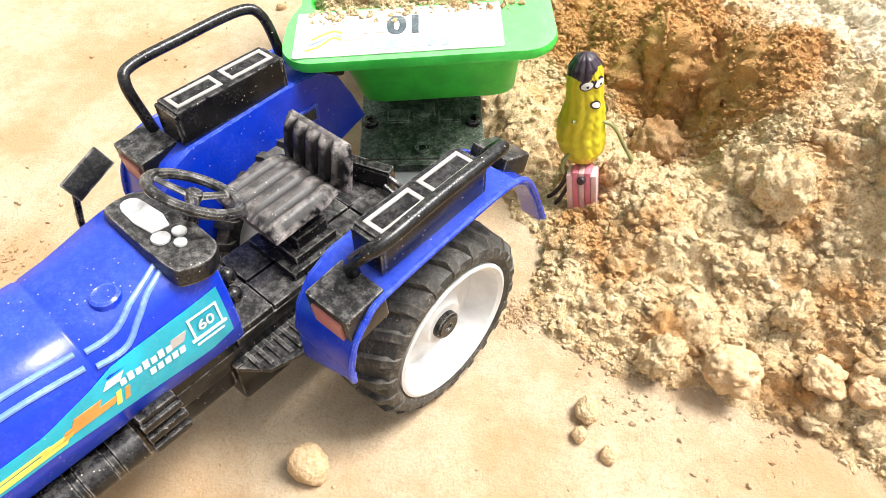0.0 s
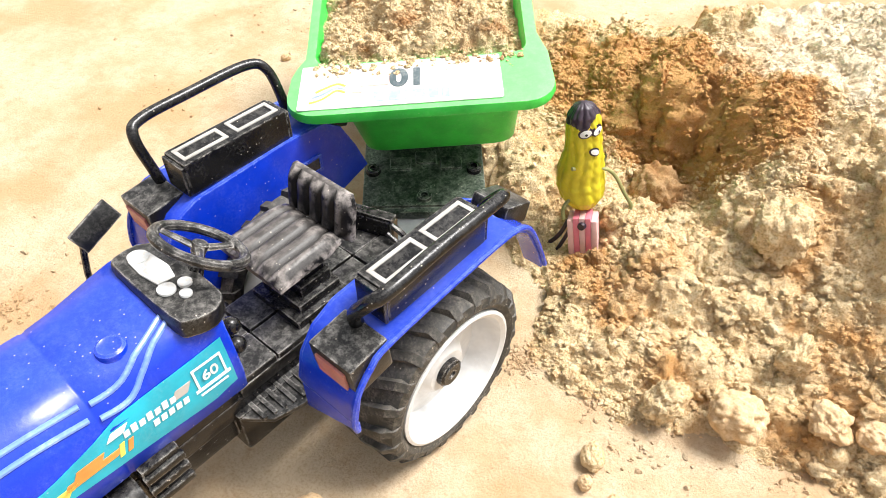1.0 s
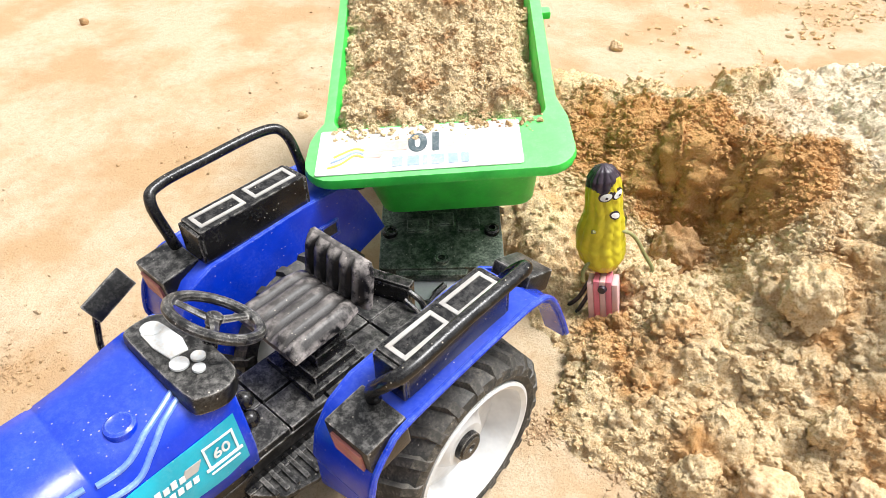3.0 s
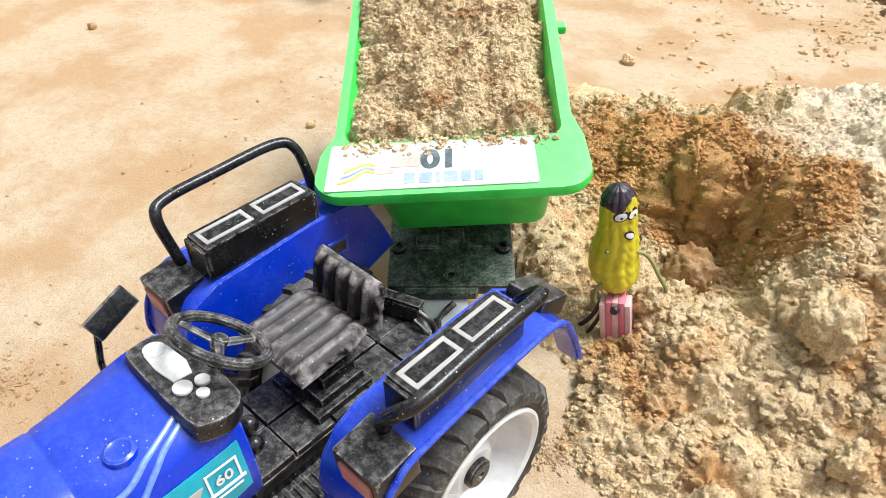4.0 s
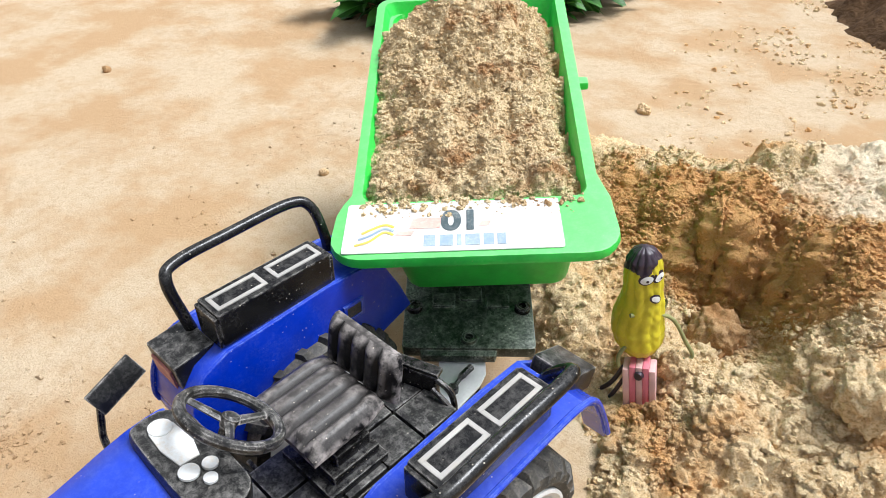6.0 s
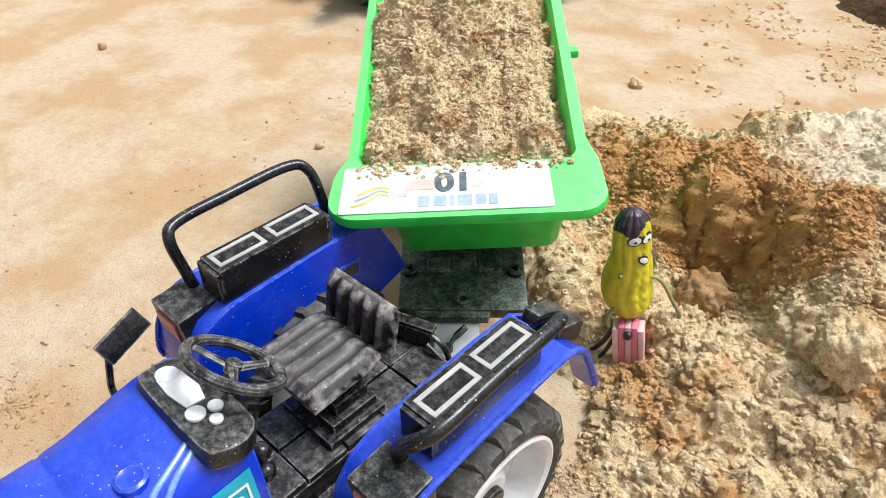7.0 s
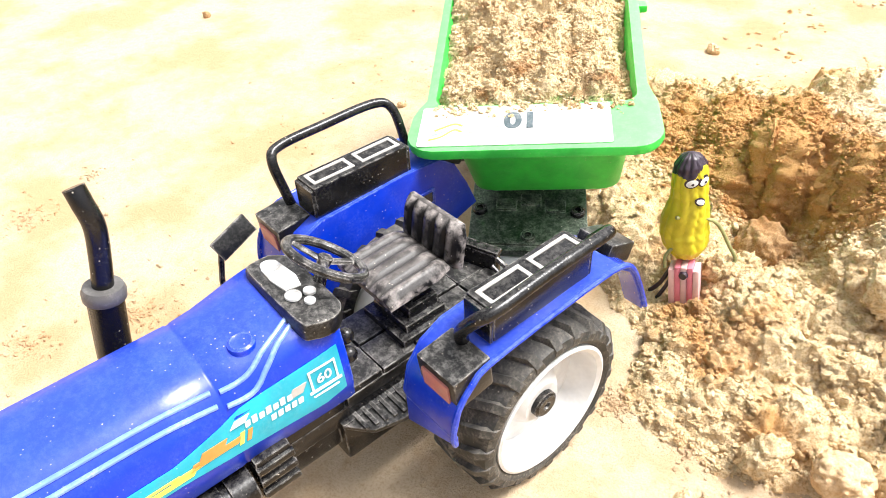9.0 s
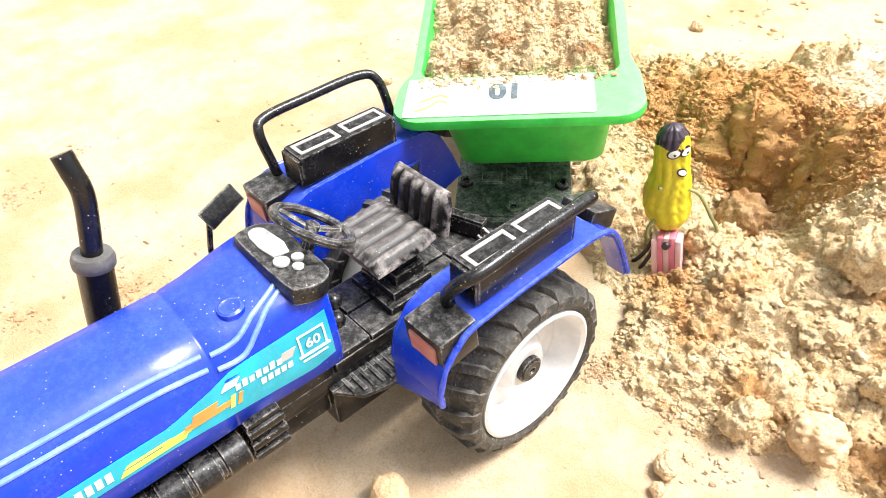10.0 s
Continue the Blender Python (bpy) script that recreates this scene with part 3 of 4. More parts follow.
def tub_ring(x0, x1, y0, y1, r, z, n=5, neck=0.0):
    """A level ring of the tub; neck draws the sides in behind the wider front lip."""
    out = []
    for k, (x, y) in enumerate(rounded(x0, x1, y0, y1, r, n)):
        out.append((x, y, z))
    back, front = out[:2 * (n + 1)], out[2 * (n + 1):]
    push = lambda p: (p[0] - (neck * 0.75 if p[0] > 0 else -neck), p[1], p[2])
    back = [push(p) for p in back]
    a, b, c, d = [max(v, y0 + r + 0.0015 * (k + 1)) for k, v in enumerate((0.028, 0.034, 0.040, 0.050))]
    left = [push((x0, d, z)), push((x0, c, z)), (x0 + neck * 0.45, b, z), (x0 + neck * 0.1, a, z)]
    a, b, c, d = a + 0.006, b + 0.007, c + 0.008, d + 0.008
    right = [(x1 - neck * 0.1, a, z), (x1 - neck * 0.45, b, z), push((x1, c, z)), push((x1, d, z))]
    widen = lambda p: (p[0] * (1 + 0.55 * max(0.0, p[1] - 0.045)), p[1], p[2])
    return [widen(p) for p in back + left + front + right]


# the loose tub leans a little on its chassis
TUB_TILT = pose(-0.05, 0, TZ) @ pose(0, 0, 0, 0, -3.5, 0) @ pose(0.05, 0, -TZ)
bm = bmesh.new()
rings = [
    tub_ring(-0.0260, 0.0375, 0.0425, 0.190, 0.007, 0.0450),
    tub_ring(-0.0290, 0.0405, 0.0375, 0.196, 0.008, 0.0500),
    tub_ring(-0.0375, 0.0440, 0.0270, 0.206, 0.009, TZ - 0.006),
    tub_ring(TX0 + 0.003, TX1 - 0.003, TY0 + 0.003, TY1 - 0.001, 0.011, TZ - 0.0055, neck=0.0050),
    tub_ring(TX0 + 0.0004, TX1 - 0.0004, TY0 + 0.0004, TY1, 0.012, TZ - 0.0045, neck=0.0050),
    tub_ring(TX0, TX1, TY0, TY1, 0.012, TZ - 0.0028, neck=0.0050),
    tub_ring(TX0 + 0.0006, TX1 - 0.0006, TY0 + 0.0006, TY1 - 0.0006, 0.0115, TZ - 0.0004, neck=0.0050),
    tub_ring(TX0 + 0.002, TX1 - 0.002, TY0 + 0.002, TY1 - 0.002, 0.010, TZ, neck=0.0048),
    tub_ring(-0.0412, 0.0440, 0.0340, 0.207, 0.006, TZ + 0.0004),
    tub_ring(-0.0402, 0.0430, 0.0355, 0.206, 0.006, TZ - 0.002),
    tub_ring(-0.0270, 0.0385, 0.0430, 0.193, 0.006, 0.052),
]
loft(bm, rings)
part("tub", bm, GREEN, trailer).matrix_basis = TUB_TILT
bm = bmesh.new()
box(bm, (TX1 - 0.002, 0.118, TZ - 0.003), (0.008, 0.006, 0.004), 0.0012)
part("side_lug", bm, GREEN, trailer).matrix_basis = TUB_TILT
bm = bmesh.new()
slab(bm, rounded(-0.0275, 0.0295, 0.0165, 0.150, 0.002, 2), "z", 0.031, 0.037, 0.0008)
slab(bm, [(-0.019, 0.0135), (0.012, 0.0135), (0.014, 0.020), (-0.021, 0.020)], "z", 0.031, 0.0355, 0.0006)
for k in range(3):
    box(bm, (-0.010 + 0.012 * k, 0.043 + 0.004 * (k % 2), 0.0375), (0.010, 0.008, 0.0015), 0.0006)
lathe(bm, [(0.037, 0.0036), (0.0386, 0.0032), (0.0386, 0.0018), (0.037, 0.0016)], (0.001, 0.0215, 0), "z", 16)
part("chassis_plate", bm, DARK_PLATE, trailer, "black plastic plate dusted with greenish dirt")
for x, y in ((-0.0230, 0.0385), (0.0248, 0.0385)):
    bm = bmesh.new()
    lathe(bm, [(0.0368, 0.0036), (0.0392, 0.0034), (0.0398, 0.0028), (0.0398, 0.0016), (0.0380, 0.0015)], (x, y, 0), "z", 18)
    part("bolt", bm, BLACK, trailer)
bm = bmesh.new()
slab(bm, [(-0.005, -0.036), (0.005, -0.036), (0.008, 0.050), (-0.008, 0.050)], "z", 0.0070, 0.0105, 0.0006)
box(bm, (0.0, 0.046, 0.021), (0.012, 0.010, 0.026), 0.001)
box(bm, (-0.001, 0.004, 0.0195), (0.010, 0.020, 0.0180), 0.001)
part("drawbar", bm, BLACK, trailer)
for x in (-0.038, 0.045):
    bm = bmesh.new()
    lathe(bm, [(-0.009, 0.020), (-0.009, 0.027), (-0.007, 0.0295), (0.007, 0.0295), (0.009, 0.027), (0.009, 0.020), (0.003, 0.018), (0.003, 0.004), (-0.003, 0.004), (-0.003, 0.018)], (x, 0.15, 0.0145), "x", 28)
    part("wheel", bm, RUBBER, trailer)
bm = bmesh.new()
tube(bm, [(-0.036, 0.15, 0.0145), (0.043, 0.15, 0.0145)], 0.0035)
box(bm, (0.0035, 0.15, 0.026), (0.030, 0.014, 0.016), 0.001)
part("axle", bm, BLACK, trailer)

# decal along the front lip
bm = bmesh.new()
slab(bm, rounded(-0.0455, 0.0325, 0.0068, 0.0330, 0.001, 2), "z", TZ + 0.0002, TZ + 0.0006)
decal = part("decal", bm, PAPER, trailer, "worn white paper label with faded print")
decal.matrix_basis = TUB_TILT
LZ = TZ + 0.0008


def print_bar(name, x0, x1, y0, y1, mat, parent, z=LZ, skew=0.0):
    b = bmesh.new()
    slab(b, [(x0, y0), (x1, y0), (x1 + skew, y1), (x0 + skew, y1)], "z", z - 0.0001, z)
    return part(name, b, mat, parent)


def text_mesh(body, size, material, parent, m, name="lettering", bold=0.045):
    c = bpy.data.curves.new("text", "FONT")
    c.body, c.size, c.align_x, c.align_y, c.extrude, c.offset = body, size, "CENTER", "CENTER", 0.00006, size * bold
    tmp = new("text", c)
    me = bpy.data.meshes.new_from_object(tmp.evaluated_get(bpy.context.evaluated_depsgraph_get()))
    bpy.data.objects.remove(tmp)
    me.materials.clear()
    me.materials.append(material)
    ob = new(name, me)
    ob.parent, ob.matrix_basis = parent, m
    return ob


text_mesh("10", 0.0140, INK_SLATE, decal, pose(-0.0035, 0.0230, LZ, 0, 0, 180))
for k, (x, w) in enumerate(((-0.0165, 0.0040), (-0.0108, 0.0046), (-0.0048, 0.0016), (-0.0018, 0.0050), (0.0046, 0.0036), (0.0094, 0.0030))):
    print_bar("print_bar", x, x + w, 0.0092, 0.0148, INK_BLUE, decal)
for x0, x1, y0, y1 in ((-0.022, -0.011, 0.0185, 0.0240), (-0.027, -0.021, 0.0150, 0.0172), (0.003, 0.0065, 0.0190, 0.0215)):
    print_bar("print_bar", x0, x1, y0, y1, INK_RED, decal, skew=0.001)
for k, mat in enumerate((INK_YELLOW, INK_BLUE, INK_YELLOW)):
    b = bmesh.new()
    pts = smooth_path([(-0.041 + 0.001 * k, 0.0105 + 0.003 * k, LZ), (-0.036, 0.0125 + 0.003 * k, LZ), (-0.031, 0.0170 + 0.002 * k, LZ), (-0.0275, 0.0155 + 0.002 * k, LZ)], 5)
    tube(b, pts, 0.0006, 6, 0, 0.15)
    part("print_swirl", b, mat, decal)

# load of sand: a thing of its own, in the tub
def load_height(x, y):
    u, v = (x - 0.0005) / 0.0425, (y - 0.0325) / 0.149
    edge = min(smoothstep(1.02, 0.80, abs(u + 0.06)), smoothstep(-0.02, 0.06, v) * smoothstep(1.0, 0.86, v))
    h = TZ - 0.010 + 0.010 * edge + (0.004 + 0.020 * smoothstep(0.35, 0.85, v)) * (1 - u * u) * edge
    w = (x + 0.002 * fbm(x * 110, y * 110, 1.0), y + 0.002 * fbm(x * 110, y * 110, 9.0))
    return h + 0.0075 * fbm(x * 45, y * 45, 2.2) + 0.0070 * crumb(w, 0.0115) - 0.004


def load_point(x, y):
    p = Vector((x, y, load_height(x, y)))
    w = p + Vector((noise.noise(p * 150), noise.noise(p * 150 + Vector((5, 0, 0))), 0)) * 0.0016
    return p + Vector((0, 0, 0.0034 * crumb3(w, 0.0062) + 0.0018 * crumb3(w, 0.0027) + 0.0014 * noise.noise(p * 160)))


load = sheet("sand_load", [float(v) for v in np.arange(-0.0405, 0.0428, 0.0008)], [float(v) for v in np.arange(0.0340, 0.1850, 0.0008)], lambda x, y: 0.0, SAND_LOAD)
for v in load.data.vertices:
    v.co = load_point(v.co.x, v.co.y)
    v.co.x *= 1 + 0.55 * max(0.0, v.co.y - 0.045)
load.matrix_world = TRAILER @ TUB_TILT
tagged(load, "heaped load of crumbly tan sand in the trailer", "sand load", kind="stuff")
spots = []
while len(spots) < 16000:
    x, y = random.uniform(-0.0405, 0.0420), random.uniform(0.0245, 0.180)
    if y < 0.0345 and random.random() > 0.30 * smoothstep(0.026, 0.034, y) + 0.05:
        continue
    if y > 0.0345 and random.random() > 0.35 + smoothstep(-0.25, 0.3, fbm(x * 90, y * 90, 3.0)):
        continue
    r = 0.00032 + 0.0010 * random.random() ** 3
    q = load_point(x, y) if y > 0.0350 else Vector((x, y, TZ + 0.0005))
    spots.append((q.x * (1 + 0.55 * max(0.0, q.y - 0.045)), q.y, q.z + 0.3 * r, r))
crumbs = scatter("load_crumbs", spots, SAND_LOAD, "loose crumbs of sand on the trailer load", 8, 0.0007)
crumbs.matrix_world = TRAILER @ TUB_TILT
ob = new("sand_clod", lump_mesh("sand_clod", 41, CLOD, 0.2, 3, 0.8, 0.2, (0.0085, 0.0075, 0.007)))
ob.matrix_world = TRAILER @ TUB_TILT @ Matrix.LocRotScale((-0.006, 0.158, load_height(-0.006, 0.158) + 0.0075), None, None)
tagged(ob, "reddish brown clod on the sand load", "sand clod")

# ---- tractor ----
TRACTOR = pose(-0.041, 0.153, 0.0, 0, 0, -11.5)
tractor = thing("toy_tractor", TRACTOR, "dusty blue plastic toy tractor with black seat and white wheels", "toy tractor")
CX = -0.053
HX = -0.0562

# bonnet: sections of half width and height, from the dashboard forward
def bonnet_section(y):
    k = smoothstep(-0.100, -0.064, y)
    lift = 0.002 * k
    nose = smoothstep(-0.19, -0.225, y)
    w = 0.0226 + 0.0006 * k - 0.004 * nose
    half = [(w - 0.0030, 0.0575), (w - 0.0005, 0.0605), (w + 0.0004, 0.070), (w - 0.0010, 0.0815), (w - 0.0048 + 0.0022 * k, 0.0880 + 0.0030 * k), (w - 0.0090 + 0.0038 * k, 0.0928 + 0.0024 * k),
            (w * 0.32, 0.0950 + lift), (0.0, 0.0955 + lift)]
    half = [(a, z - 0.010 * nose * (z - 0.05) / 0.045) for a, z in half]
    return [(HX + a, y, z) for a, z in half] + [(HX - a - 0.0022 * smoothstep(0.084, 0.088, z), y, z + 0.0014 * smoothstep(0.004, 0.012, a) * smoothstep(0.084, 0.088, z)) for a, z in half[-2::-1]]


def bonnet_x(y, z):
    """The near side of the bonnet at that height."""
    pts = [(p[2], p[0]) for p in bonnet_section(y)[:6]]
    return float(np.interp(z, [p[0] for p in pts], [p[1] for p in pts]))


def bonnet_z(y, a):
    """The bonnet's height at a from its middle, on the near side."""
    pts = [(p[0] - HX, p[2]) for p in bonnet_section(y)[7:2:-1]]
    return float(np.interp(a, [p[0] for p in pts], [p[1] for p in pts]))


bm = bmesh.new()
ys = [-0.0585, -0.060, -0.064, -0.070, -0.077, -0.084, -0.091, -0.0985, -0.0990, -0.1000, -0.1005, -0.115, -0.13, -0.15, -0.17, -0.19, -0.205, -0.218, -0.224]
rings = []
for y in ys:
    s = bonnet_section(y)
    if y in (-0.0585, -0.0990, -0.1000, -0.224):
        s = [(HX + (p[0] - HX) * 0.990, p[1], 0.07 + (p[2] - 0.07) * 0.988) for p in s]
    rings.append(s)
loft(bm, rings)
part("bonnet", bm, BLUE, tractor, angle=50)
bm = bmesh.new()
lathe(bm, [(0.0940, 0.0046), (0.0959, 0.0043), (0.0964, 0.0034), (0.0958, 0.0024), (0.0958, 0.0004)], (CX + 0.006, -0.086, 0), "z", 20)
part("bonnet_boss", bm, BLUE, tractor)
# twin ridge beads along the bonnet's shoulder, broken at the joint; pale colour paints their highlight
for out in (0.0014, -0.0014):
    for line in (((-0.215, 0.0150), (-0.180, 0.0155), (-0.150, 0.0160), (-0.120, 0.0163), (-0.1010, 0.0172)), ((-0.0985, 0.0180), (-0.0890, 0.0184), (-0.0793, 0.0155), (-0.0707, 0.0118))):
        bm = bmesh.new()
        pts = [(HX + q.y, q.x, bonnet_z(q.x, q.y) + 0.0001) for q in smooth_path([(y, a + out, 0) for y, a in line], 5)]
        tube(bm, pts, 0.0009, 8)
        part("shoulder_bead", bm, BLUE_GLINT, tractor, "raised bead with a painted pale highlight")


# side decal
def band(y0, y1, low, high, mat, name, parent, proud, n=16, skew=0.0):
    """A thin strip following the bonnet's side; low and high give its edges at y."""
    b = bmesh.new()
    rows = []
    for k in range(n + 1):
        y = y0 + (y1 - y0) * k / n
        a, c = low(y), high(y)
        rows.append([b.verts.new((bonnet_x(y, a + (c - a) * j / 4) + proud, y + skew * (j / 4), a + (c - a) * j / 4)) for j in range(5)])
    for r0, r1 in zip(rows, rows[1:]):
        for j in range(4):
            b.faces.new((r0[j], r0[j + 1], r1[j + 1], r1[j]))
    ext = bmesh.ops.extrude_face_region(b, geom=b.faces[:])
    for v in [g for g in ext["geom"] if isinstance(g, bmesh.types.BMVert)]:
        v.co.x -= 0.00025
    return part(name, b, mat, parent)


decal_top = lambda y: float(np.interp(y, (-0.22, -0.118, -0.104, -0.096, -0.062), (0.0775, 0.0780, 0.0815, 0.0835, 0.0865)))
decal_low = lambda y: float(np.interp(y, (-0.22, -0.118, -0.104, -0.070, -0.062), (0.0710, 0.0700, 0.0685, 0.0660, 0.0680)))
side_decal = band(-0.215, -0.0615, decal_low, decal_top, TEAL, "side_decal", tractor, 0.0004, 40)
tagged(side_decal, "teal printed side decal")
P = 0.0008
for y0, y1, a, c, mat in ((-0.1155, -0.100, 0.0730, 0.0750, INK_ORANGE), (-0.112, -0.104, 0.0750, 0.0772, INK_ORANGE), (-0.122, -0.113, 0.0728, 0.0742, INK_YELLOW), (-0.1350, -0.1150, 0.0716, 0.0732, INK_YELLOW),
                          (-0.1330, -0.1200, 0.0738, 0.0746, INK_YELLOW), (-0.1000, -0.0985, 0.0718, 0.0760, INK_YELLOW), (-0.0975, -0.0960, 0.0718, 0.0755, INK_ORANGE)):
    band(y0, y1, lambda y, a=a: a, lambda y, c=c: c, mat, "print_bar", side_decal, P, 4, 0.0015)
for k in range(7):
    y = -0.0965 + 0.0024 * k
    band(y, y + 0.0017, lambda y: 0.0768, lambda y: 0.0788 + 0.0006 * (k % 2), INK_WHITE, "print_bar", side_decal, P, 2, 0.0003)
for k in range(5):
    y = -0.0885 + 0.0024 * k
    band(y, y + 0.0017, lambda y: 0.0735, lambda y: 0.0755, INK_WHITE, "print_bar", side_decal, P, 2, 0.0003)
band(-0.1010, -0.0960, lambda y: 0.0790, lambda y: 0.0812, INK_WHITE, "print_swoosh", side_decal, P, 4, 0.002)
band(-0.0815, -0.0765, lambda y: 0.0770, lambda y: 0.0800, INK_GREY, "print_swoosh", side_decal, P, 4, 0.002)
for k in range(8):
    y = -0.158 + 0.0028 * k
    band(y, y + 0.0019, lambda y: 0.0726, lambda y: 0.0758, INK_WHITE, "print_bar", side_decal, P, 2, 0.0003)
sx = bonnet_x(-0.0685, 0.078) + P + 0.0002
badge_turn = Matrix(((0, 0, 1, 0), (1, 0, 0, 0), (0, 1, 0, 0), (0, 0, 0, 1)))
text_mesh("60", 0.0056, INK_WHITE, side_decal, Matrix.Translation((sx, -0.0685, 0.0785)) @ badge_turn, bold=0.018)
for y0, y1, a, c in ((-0.0735, -0.0728, 0.0745, 0.0825), (-0.0642, -0.0635, 0.0745, 0.0825), (-0.0735, -0.0635, 0.0820, 0.0826), (-0.0745, -0.0625, 0.0738, 0.0748), (-0.0735, -0.0640, 0.0720, 0.0726)):
    band(y0, y1, lambda y, a=a: a, lambda y, c=c: c, INK_WHITE, "badge_line", side_decal, P, 3)

# dashboard and steering
dash_m = Matrix.Translation((CX - 0.0005, -0.0622, 0.0950)) @ Euler((radians(-8), 0, 0)).to_matrix().to_4x4()
bm = bmesh.new()
outline = [(-0.0205, 0.0010), (-0.0195, -0.0062), (-0.0145, -0.0092), (0.0145, -0.0092), (0.0195, -0.0062), (0.0205, 0.0010), (0.0170, 0.0060), (0.0105, 0.0072), (-0.0105, 0.0072), (-0.0170, 0.0060)]
outline = [(p[0], p[1]) for p in smooth_path([(x, y, 0) for x, y in outline + outline[:1]], 3)[:-1]]
slab(bm, outline, "z", -0.0024, 0.0045, 0.0016)
for v in bm.verts:
    v.co = dash_m @ v.co
dash = part("dashboard", bm, BLACK_DUSTY, tractor, "black rounded dashboard with white dials", 45)
bm = bmesh.new()
slab(bm, [(-0.0130, -0.0056), (-0.006, -0.0060), (0.0016, -0.0048), (0.0014, 0.0008), (-0.004, 0.0022), (-0.0130, 0.0014)], "z", 0.0046, 0.0053, 0.0002)
for x, y, r in ((0.0058, 0.0012, 0.0021), (0.0050, -0.0042, 0.0027), (0.0100, -0.0012, 0.0018), (-0.0130, -0.0022, 0.0032)):
    lathe(bm, [(0.0048, r), (0.0056, r), (0.0058, r * 0.8)], (x, y, 0), "z", 16)
for v in bm.verts:
    v.co = dash_m @ v.co
part("dial_panel", bm, PAPER, dash, "worn white dial stickers")
bm = bmesh.new()
sw = Matrix.Translation((CX + 0.001, -0.0505, 0.1050)) @ Euler((radians(-36), 0, 0)).to_matrix().to_4x4()
R = 0.0134
tube(bm, [(R * math.cos(a), R * math.sin(a), 0) for a in (2 * math.pi * k / 40 for k in range(41))], 0.0017, 10)
for a in (90, 215, 325):
    tube(bm, [(0, 0, -0.001), (R * math.cos(radians(a)), R * math.sin(radians(a)), 0)], [0.0017, 0.0012], 6, 0, 0.6)
lathe(bm, [(-0.0025, 0.0022), (0.0006, 0.0026), (0.0012, 0.0018)], (0, 0, 0), "z", 14)
for v in bm.verts:
    v.co = sw @ v.co
part("steering_wheel", bm, BLACK_DUSTY, tractor, "black steering wheel worn grey with dust")
bm = bmesh.new()
tube(bm, [sw @ Vector((0, 0, -0.001)), (CX + 0.001, -0.056, 0.094)], [0.0019, 0.0026])
part("steering_column", bm, BLACK, tractor)

# engine, transmission and floor
bm = bmesh.new()
box(bm, (CX, -0.135, 0.046), (0.030, 0.150, 0.026), 0.003)
box(bm, (CX, -0.020, 0.036), (0.036, 0.090, 0.020), 0.002)
part("engine_block", bm, BLACK, tractor)
bm = bmesh.new()
box(bm, (CX + 0.0155, -0.0920, 0.0515), (0.0130, 0.0130, 0.0200), 0.0015)
battery = part("battery_box", bm, BLACK, tractor, "ribbed glossy black side box")
for k in range(3):
    bm = bmesh.new()
    box(bm, (CX + 0.0222, -0.0920, 0.0455 + 0.006 * k), (0.0024, 0.0136, 0.0032), 0.001)
    part("rib", bm, BLACK, battery)
bm = bmesh.new()
prof = []
for k in range(7):
    y = -0.100 - 0.0105 * k
    prof += [(y, 0.0062), (y - 0.0080, 0.0062), (y - 0.0084, 0.0050), (y - 0.0101, 0.0050)]
lathe(bm, prof, (CX + 0.0185, 0, 0.0500), "y", 16)
part("side_pipe", bm, BLACK, tractor)
bm = bmesh.new()
box(bm, (CX, -0.019, 0.0520), (0.031, 0.082, 0.0060), 0.0006)
floor_base = part("floor_plate", bm, BLACK_DUSTY, tractor, "dusty black plastic floor")
for i in range(2):
    for j in range(5):
        bm = bmesh.new()
        box(bm, (CX - 0.0078 + 0.0156 * i, -0.052 + 0.0165 * j, 0.0558 + 0.0006 * ((i + j) % 2)), (0.0149, 0.0158, 0.0034), 0.0006)
        part("floor_panel", bm, BLACK_DUSTY, floor_base)
bm = bmesh.new()
box(bm, (CX + 0.0125, -0.050, 0.0470), (0.006, 0.100, 0.0080), 0.0012)
part("side_rail", bm, BLACK, tractor)
for dx, y, z in ((0.0145, -0.0555, 0.0740), (0.0135, -0.0550, 0.0820)):
    bm = bmesh.new()
    tube(bm, [(CX + dx - 0.004, y, z - 0.010), (CX + dx, y, z)], 0.0011)
    bmesh.ops.create_uvsphere(bm, u_segments=12, v_segments=8, radius=0.0030, matrix=Matrix.Translation((CX + dx, y, z)))
    part("lever", bm, BLACK, tractor)
for side in (1, -1):
    bm = bmesh.new()
    outline = [(CX + side * a, y) for a, y in ((0.0135, -0.060), (0.0175, -0.064), (0.0260, -0.0570), (0.0290, -0.046), (0.0285, -0.039), (0.0140, -0.037))]
    slab(bm, outline, "z", 0.0430, 0.0450, 0.0005)
    footstep = part("footstep", bm, BLACK_DUSTY, tractor, "ribbed dusty black footstep")
    for k in range(7):
        y = -0.0575 + 0.0036 * k
        bm = bmesh.new()
        box(bm, (CX + side * (0.0190 + 0.0005 * k), y - 0.001, 0.0454), (0.0105 + 0.0005 * k, 0.0018, 0.0016), 0.0006)
        part("rib", bm, BLACK_DUSTY, footstep)
    bm = bmesh.new()
    box(bm, (CX + side * 0.013, -0.047, 0.0430), (0.006, 0.014, 0.006), 0.001)
    part("step_bracket", bm, BLACK, tractor)

